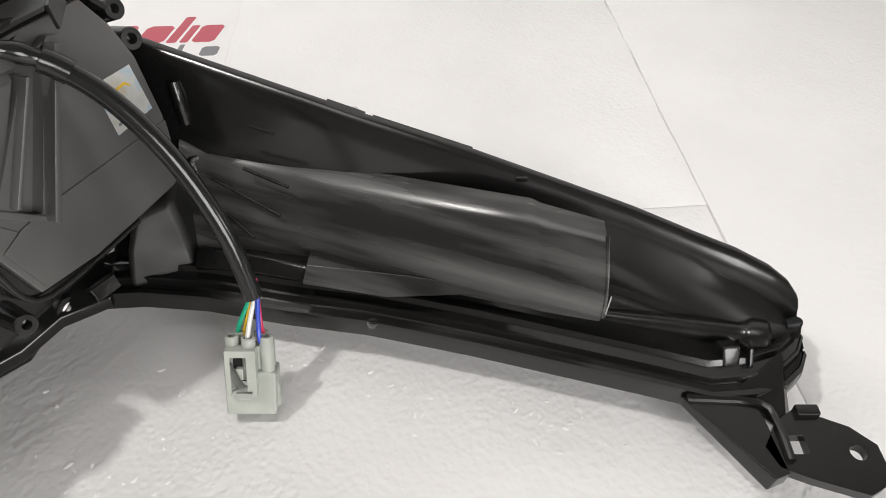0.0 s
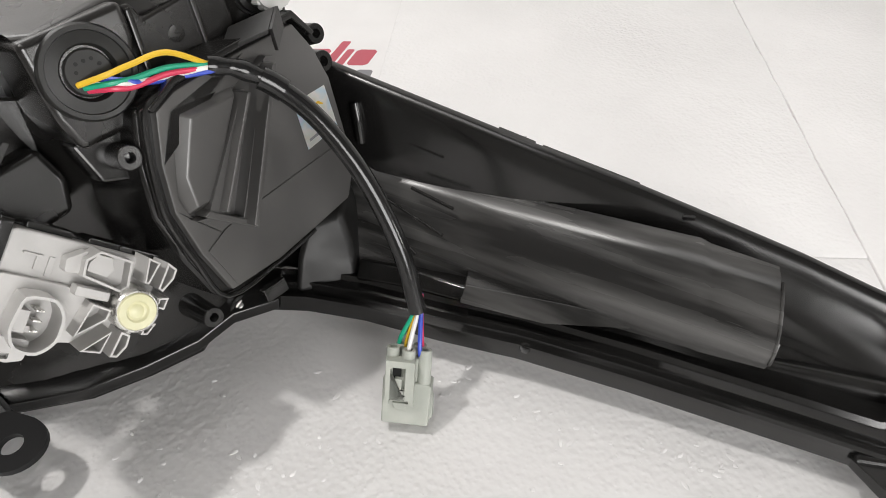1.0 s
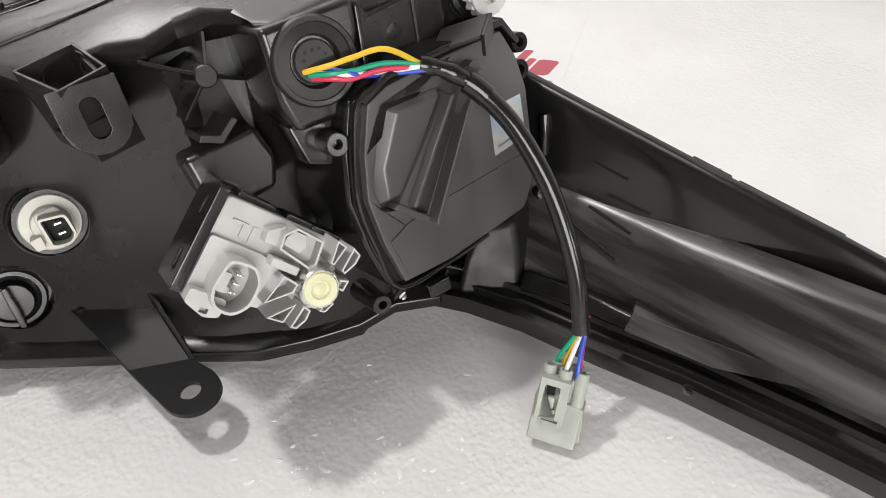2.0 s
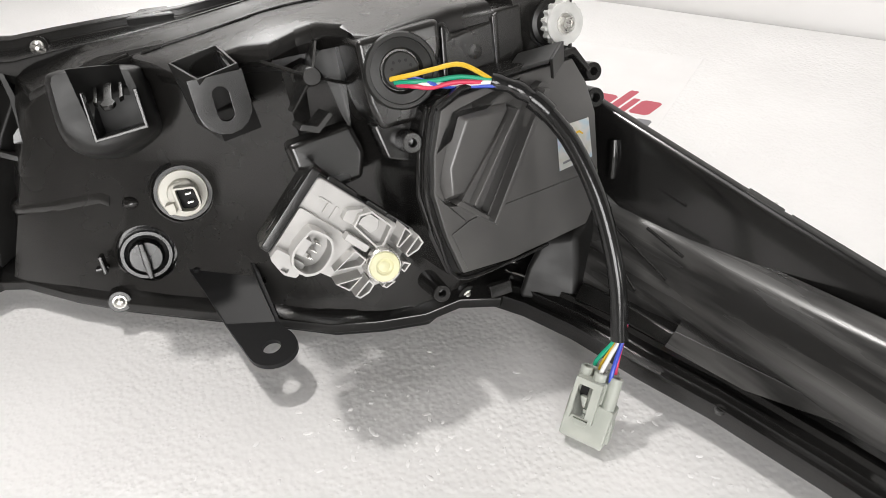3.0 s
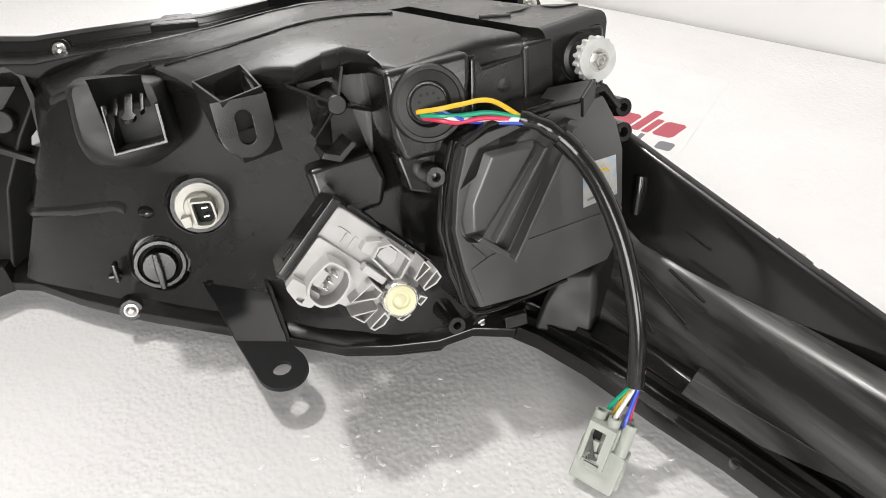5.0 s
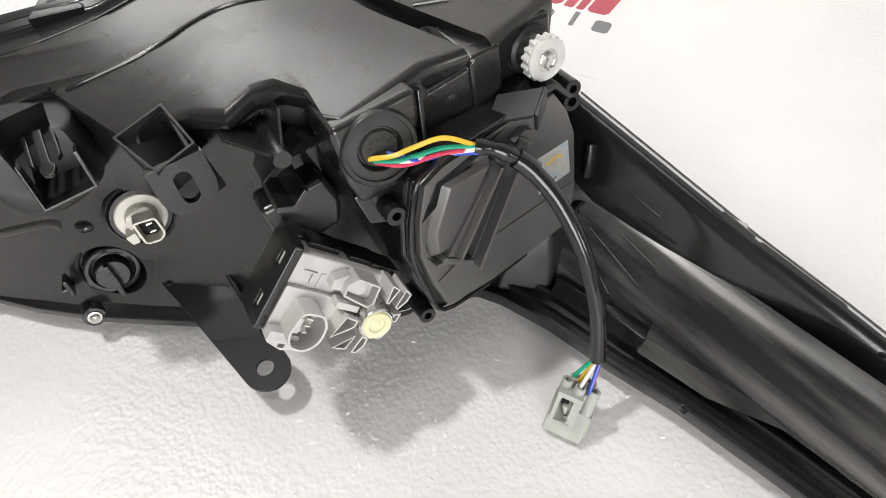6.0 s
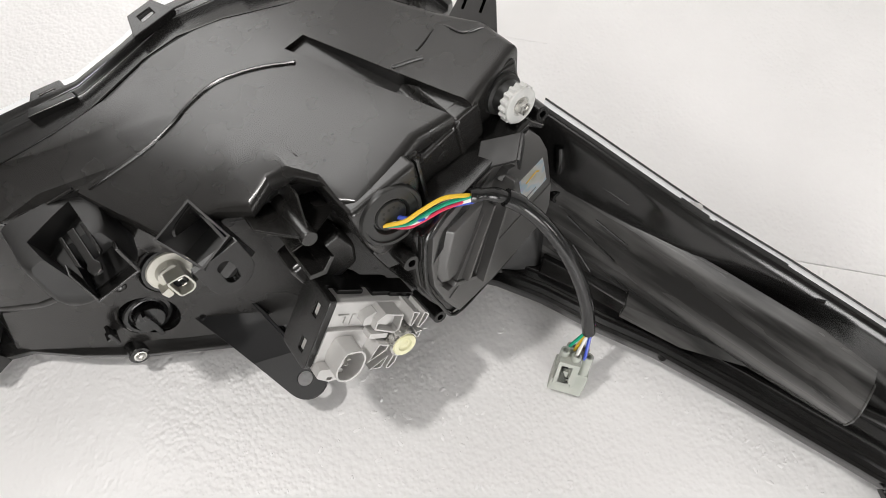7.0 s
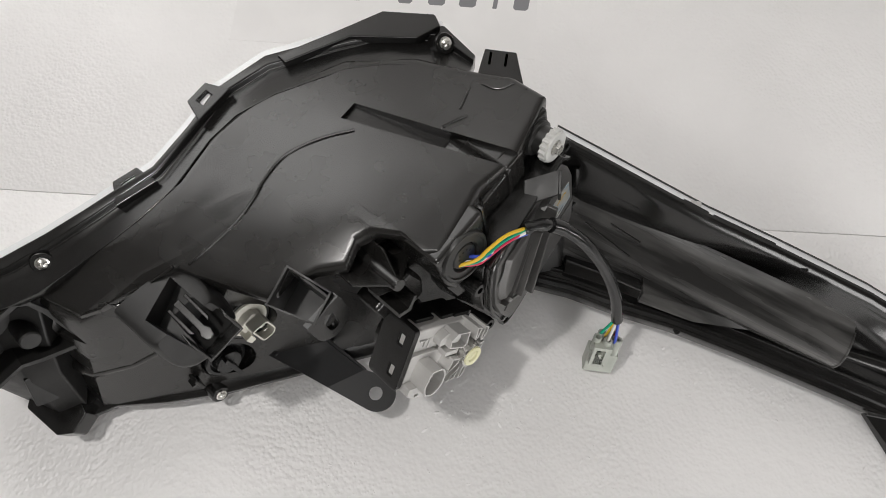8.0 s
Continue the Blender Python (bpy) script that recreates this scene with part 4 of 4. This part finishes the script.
part("tail_crease", tube([(-20, 419, 105), (10, 411, 103), (44, 401, 93), (85, 388, 78)], 2.6, 10, 6), BLACK, tail)
part("root_wall", loft([[(-86, 352, 28), (-48, 366, 30), (-50, 400, 40), (-92, 410, 40)], [(-84, 362, 50), (-54, 378, 54), (-54, 408, 66), (-86, 416, 66)], [(-80, 376, 66), (-60, 386, 70), (-60, 412, 80), (-82, 420, 80)]], 4.0, True, True, 4), MATT, tail)
part("root_post", tube([(-56, 430, 122), (-54, 426, 112), (-53, 424, 98)], 3.2, 10, 4), BLACK, tail)
part("root_clip", block(D, (-96, 347, 38), 16, 9, 6, 0.8), BLACK, tail, "small scuffed moulded clip")
part("rail_hole", lathe([(3.2, -1), (3.2, 0.6), (1.8, 0.7), (1.8, 0), (0.02, 0)], axes((0, -0.3, 1)), (60, 326, 32.0), 16), BLACK, tail)
# tip of the tail
part("tip_post", lathe([(5, -95), (7, -60), (8, -16), (9, -13), (11.4, -10), (11.6, -2), (10, 0), (0.02, 0)], axes((1, -0.2, 0.03)), (278, 315, 33), 24), BLACK, tail)
part("tip_block", block(axes((0.1, -0.8, 0.5)), (252, 303, 36), 11, 13, 12, 2.5), BLACK, tail)
part("tip_rib", block(axes((0.1, -0.8, 0.5)), (262, 302, 36), 2, 12, 12, 0.4), BLACK, tail)
part("screw", screw((292, 318, 44), axes((1, 0.1, 0.15)), 3.0), METAL_BLACK, tail, "small dark cross-head screw")
foot = part("tail_foot", cut(prism([(268, 266), (279, 273), (288, 270), (304, 263), (314, 253), (314, 241), (308, 231), (300, 227), (276, 235), (262, 241), (258, 252)], UP, (0, 0, 0), 24, 30),
            [lathe([(4.2, -20), (4.2, 20)], UP, (303, 249, 27), 20), prism([(267, 248), (279, 248), (279, 258), (267, 258)], UP, (0, 0, 0), 0, 60)], 0.9), BLACK, headlight, "black foot tab with a round and a square hole")
part("foot_wing", loft([[(224, 279, 30), (258, 235, 30), (266, 238, 30), (262, 276, 30)], [(224, 279, 24), (256, 234, 20), (266, 238, 20), (264, 278, 24)]], 0.8), BLACK, foot)
part("foot_web", loft([[(250, 282, 30), (278, 300, 44), (276, 272, 28), (270, 262, 28)], [(250, 286, 26), (280, 302, 38), (280, 274, 24), (272, 262, 24)]], 0.6), BLACK, foot)
part("foot_pin", block(UP, (285, 271, 31), 12, 6, 5, 1.0), BLACK, foot)
part("foot_edge", tube([(226, 279, 31), (262, 276, 31), (268, 262, 31), (268, 244, 31)], 2.2, 8, 3), BLACK, foot)

# ---------- wiring ----------
harness = part("cable_sleeve", tube([(-96, 343, 192), (-84, 350, 187), (-70, 354, 177), (-50, 352, 160), (-28, 344, 132), (-10, 332, 97), (0, 320, 62)], lambda f: 5.0 if f > 0.28 else 4.4 + 0.5 * math.sin(f * 40), 16, 8), SLEEVE, headlight, "black vinyl sleeve over the wiring")
part("sleeve_band", tube([(-76, 353, 181.5), (-71, 354, 178), (-66, 354.4, 174)], 5.8, 14, 3), SLEEVE, harness)
WIRES = ((W_YELLOW, (-7, -3), (-118, 321, 203), (-107, 333, 203), (-1, 1)), (W_GREEN, (-5, -5), (-118, 320, 197), (-107, 332, 196.5), (-3, 2)), (W_RED, (-4, -6.5), (-118, 318, 194), (-107, 330, 194.5), (3, 2)),
         (W_WHITE, (-2, -5), (-117, 320, 195), (-106, 332, 193), (0, -2)), (W_BLUE, (3, -4), (-115, 322, 194), (-106, 333, 191), (3, -2)))
JO, PT = Vector((0, 320, 64)), Vector((-3, 308, 44))
for k, (mat, ab, p1, p2, off) in enumerate(WIRES):
    s = local(D, BP, *ab, 0.6)
    part("wire", tube([s, s.lerp(Vector(p1), 0.5) + D[2] * 3, p1, p2, (-93 + k * 0.4, 345 - k * 0.8, 190.5 + (k % 2)), (-84, 350, 187)], 1.35, 8, 6), mat, harness)
    part("wire", tube([JO + Vector((off[0] * 0.5, 4, 8)), JO + Vector((off[0] * 0.6, 0, -2)), PT + Vector((off[0] * 2.0, off[1] * 1.5, 4)), PT + Vector((off[0] * 2.2, off[1] * 1.6, -6))], 1.3, 8, 5), mat, harness)

# grey connector at the cable's end
pa = (Vector((-3, 308, 46)) - Vector((-4, 286, 4))).normalized()
pu = Vector((1, 0.05, 0))
pu = (pu - pa * pu.dot(pa)).normalized()
PF = (pu, pa, pu.cross(pa))
PC = (-3.5, 297, 25)
plug = part("connector", join(
    prism([(-13.5, -22), (13, -22), (13.8, 3), (9, 4.5), (4, 4), (-13.5, 6)], PF, PC, -8, 6, 1.2, 3),
    prism([(-11, 0), (12, 0), (11.5, 18), (-10.5, 18)], PF, PC, -7, 3.5, 1.0),
    prism([(-6, -24), (4, -24), (4, -20), (-6, -20)], PF, PC, -6, 0, 0.6)), PLUG, headlight, "pale grey-green plastic wiring connector")
part("latch_frame", cut(prism([(-11.5, -8), (-9, -8), (-9, -5), (1.8, -5), (1.8, -8), (4.5, -8), (4.5, 18.5), (-11.5, 18.5)], PF, PC, 3, 10.5), [prism([(-8.4, 1), (-0.6, 1), (-0.6, 14.5), (-8.4, 14.5)], PF, PC, 5.5, 30), prism([(-8.4, -4.4), (-0.6, -4.4), (-0.6, 2), (-8.4, 2)], PF, PC, 9.4, 30)], 0.45), PLUG, plug)
# thin dark sheet paints the shade at the bottom of the latch slot
part("latch_slot_shade", prism([(-8.2, 1.2), (-0.8, 1.2), (-0.8, 14.2), (-8.2, 14.2)], PF, PC, 5.3, 5.7), HOLE_SHADE, plug)
part("latch_tongue", prism([(-6.6, -4), (-2.4, -4), (-2.4, 7.4), (-6.6, 7.4)], PF, PC, 5.4, 9.2, 0.5), PLUG, plug)
part("catch", prism([(-6, -12), (0, -12), (1.6, -8), (-7.6, -8)], PF, PC, 4, 7.4, 0.5), PLUG, plug)
for a, c in ((-9, 1.5), (0, 4), (9, 2), (-5, -4.5), (5, -4.5)):
    fr = (PF[0], PF[2], PF[0].cross(PF[2]))
    o = Vector(PC) + PF[0] * a + PF[1] * 18 + PF[2] * c
    part("terminal_tower", ring([(2.0, -22), (3.9, -22), (3.7, 5), (3.2, 5.4), (2.2, 5.4), (2.0, 5)], axes(pa), o, 18), PLUG, plug)
part("connector_rib", prism([(12, -20), (15, -18), (14.6, -6), (12, 2)], PF, PC, -5, 2, 0.6), PLUG, plug)
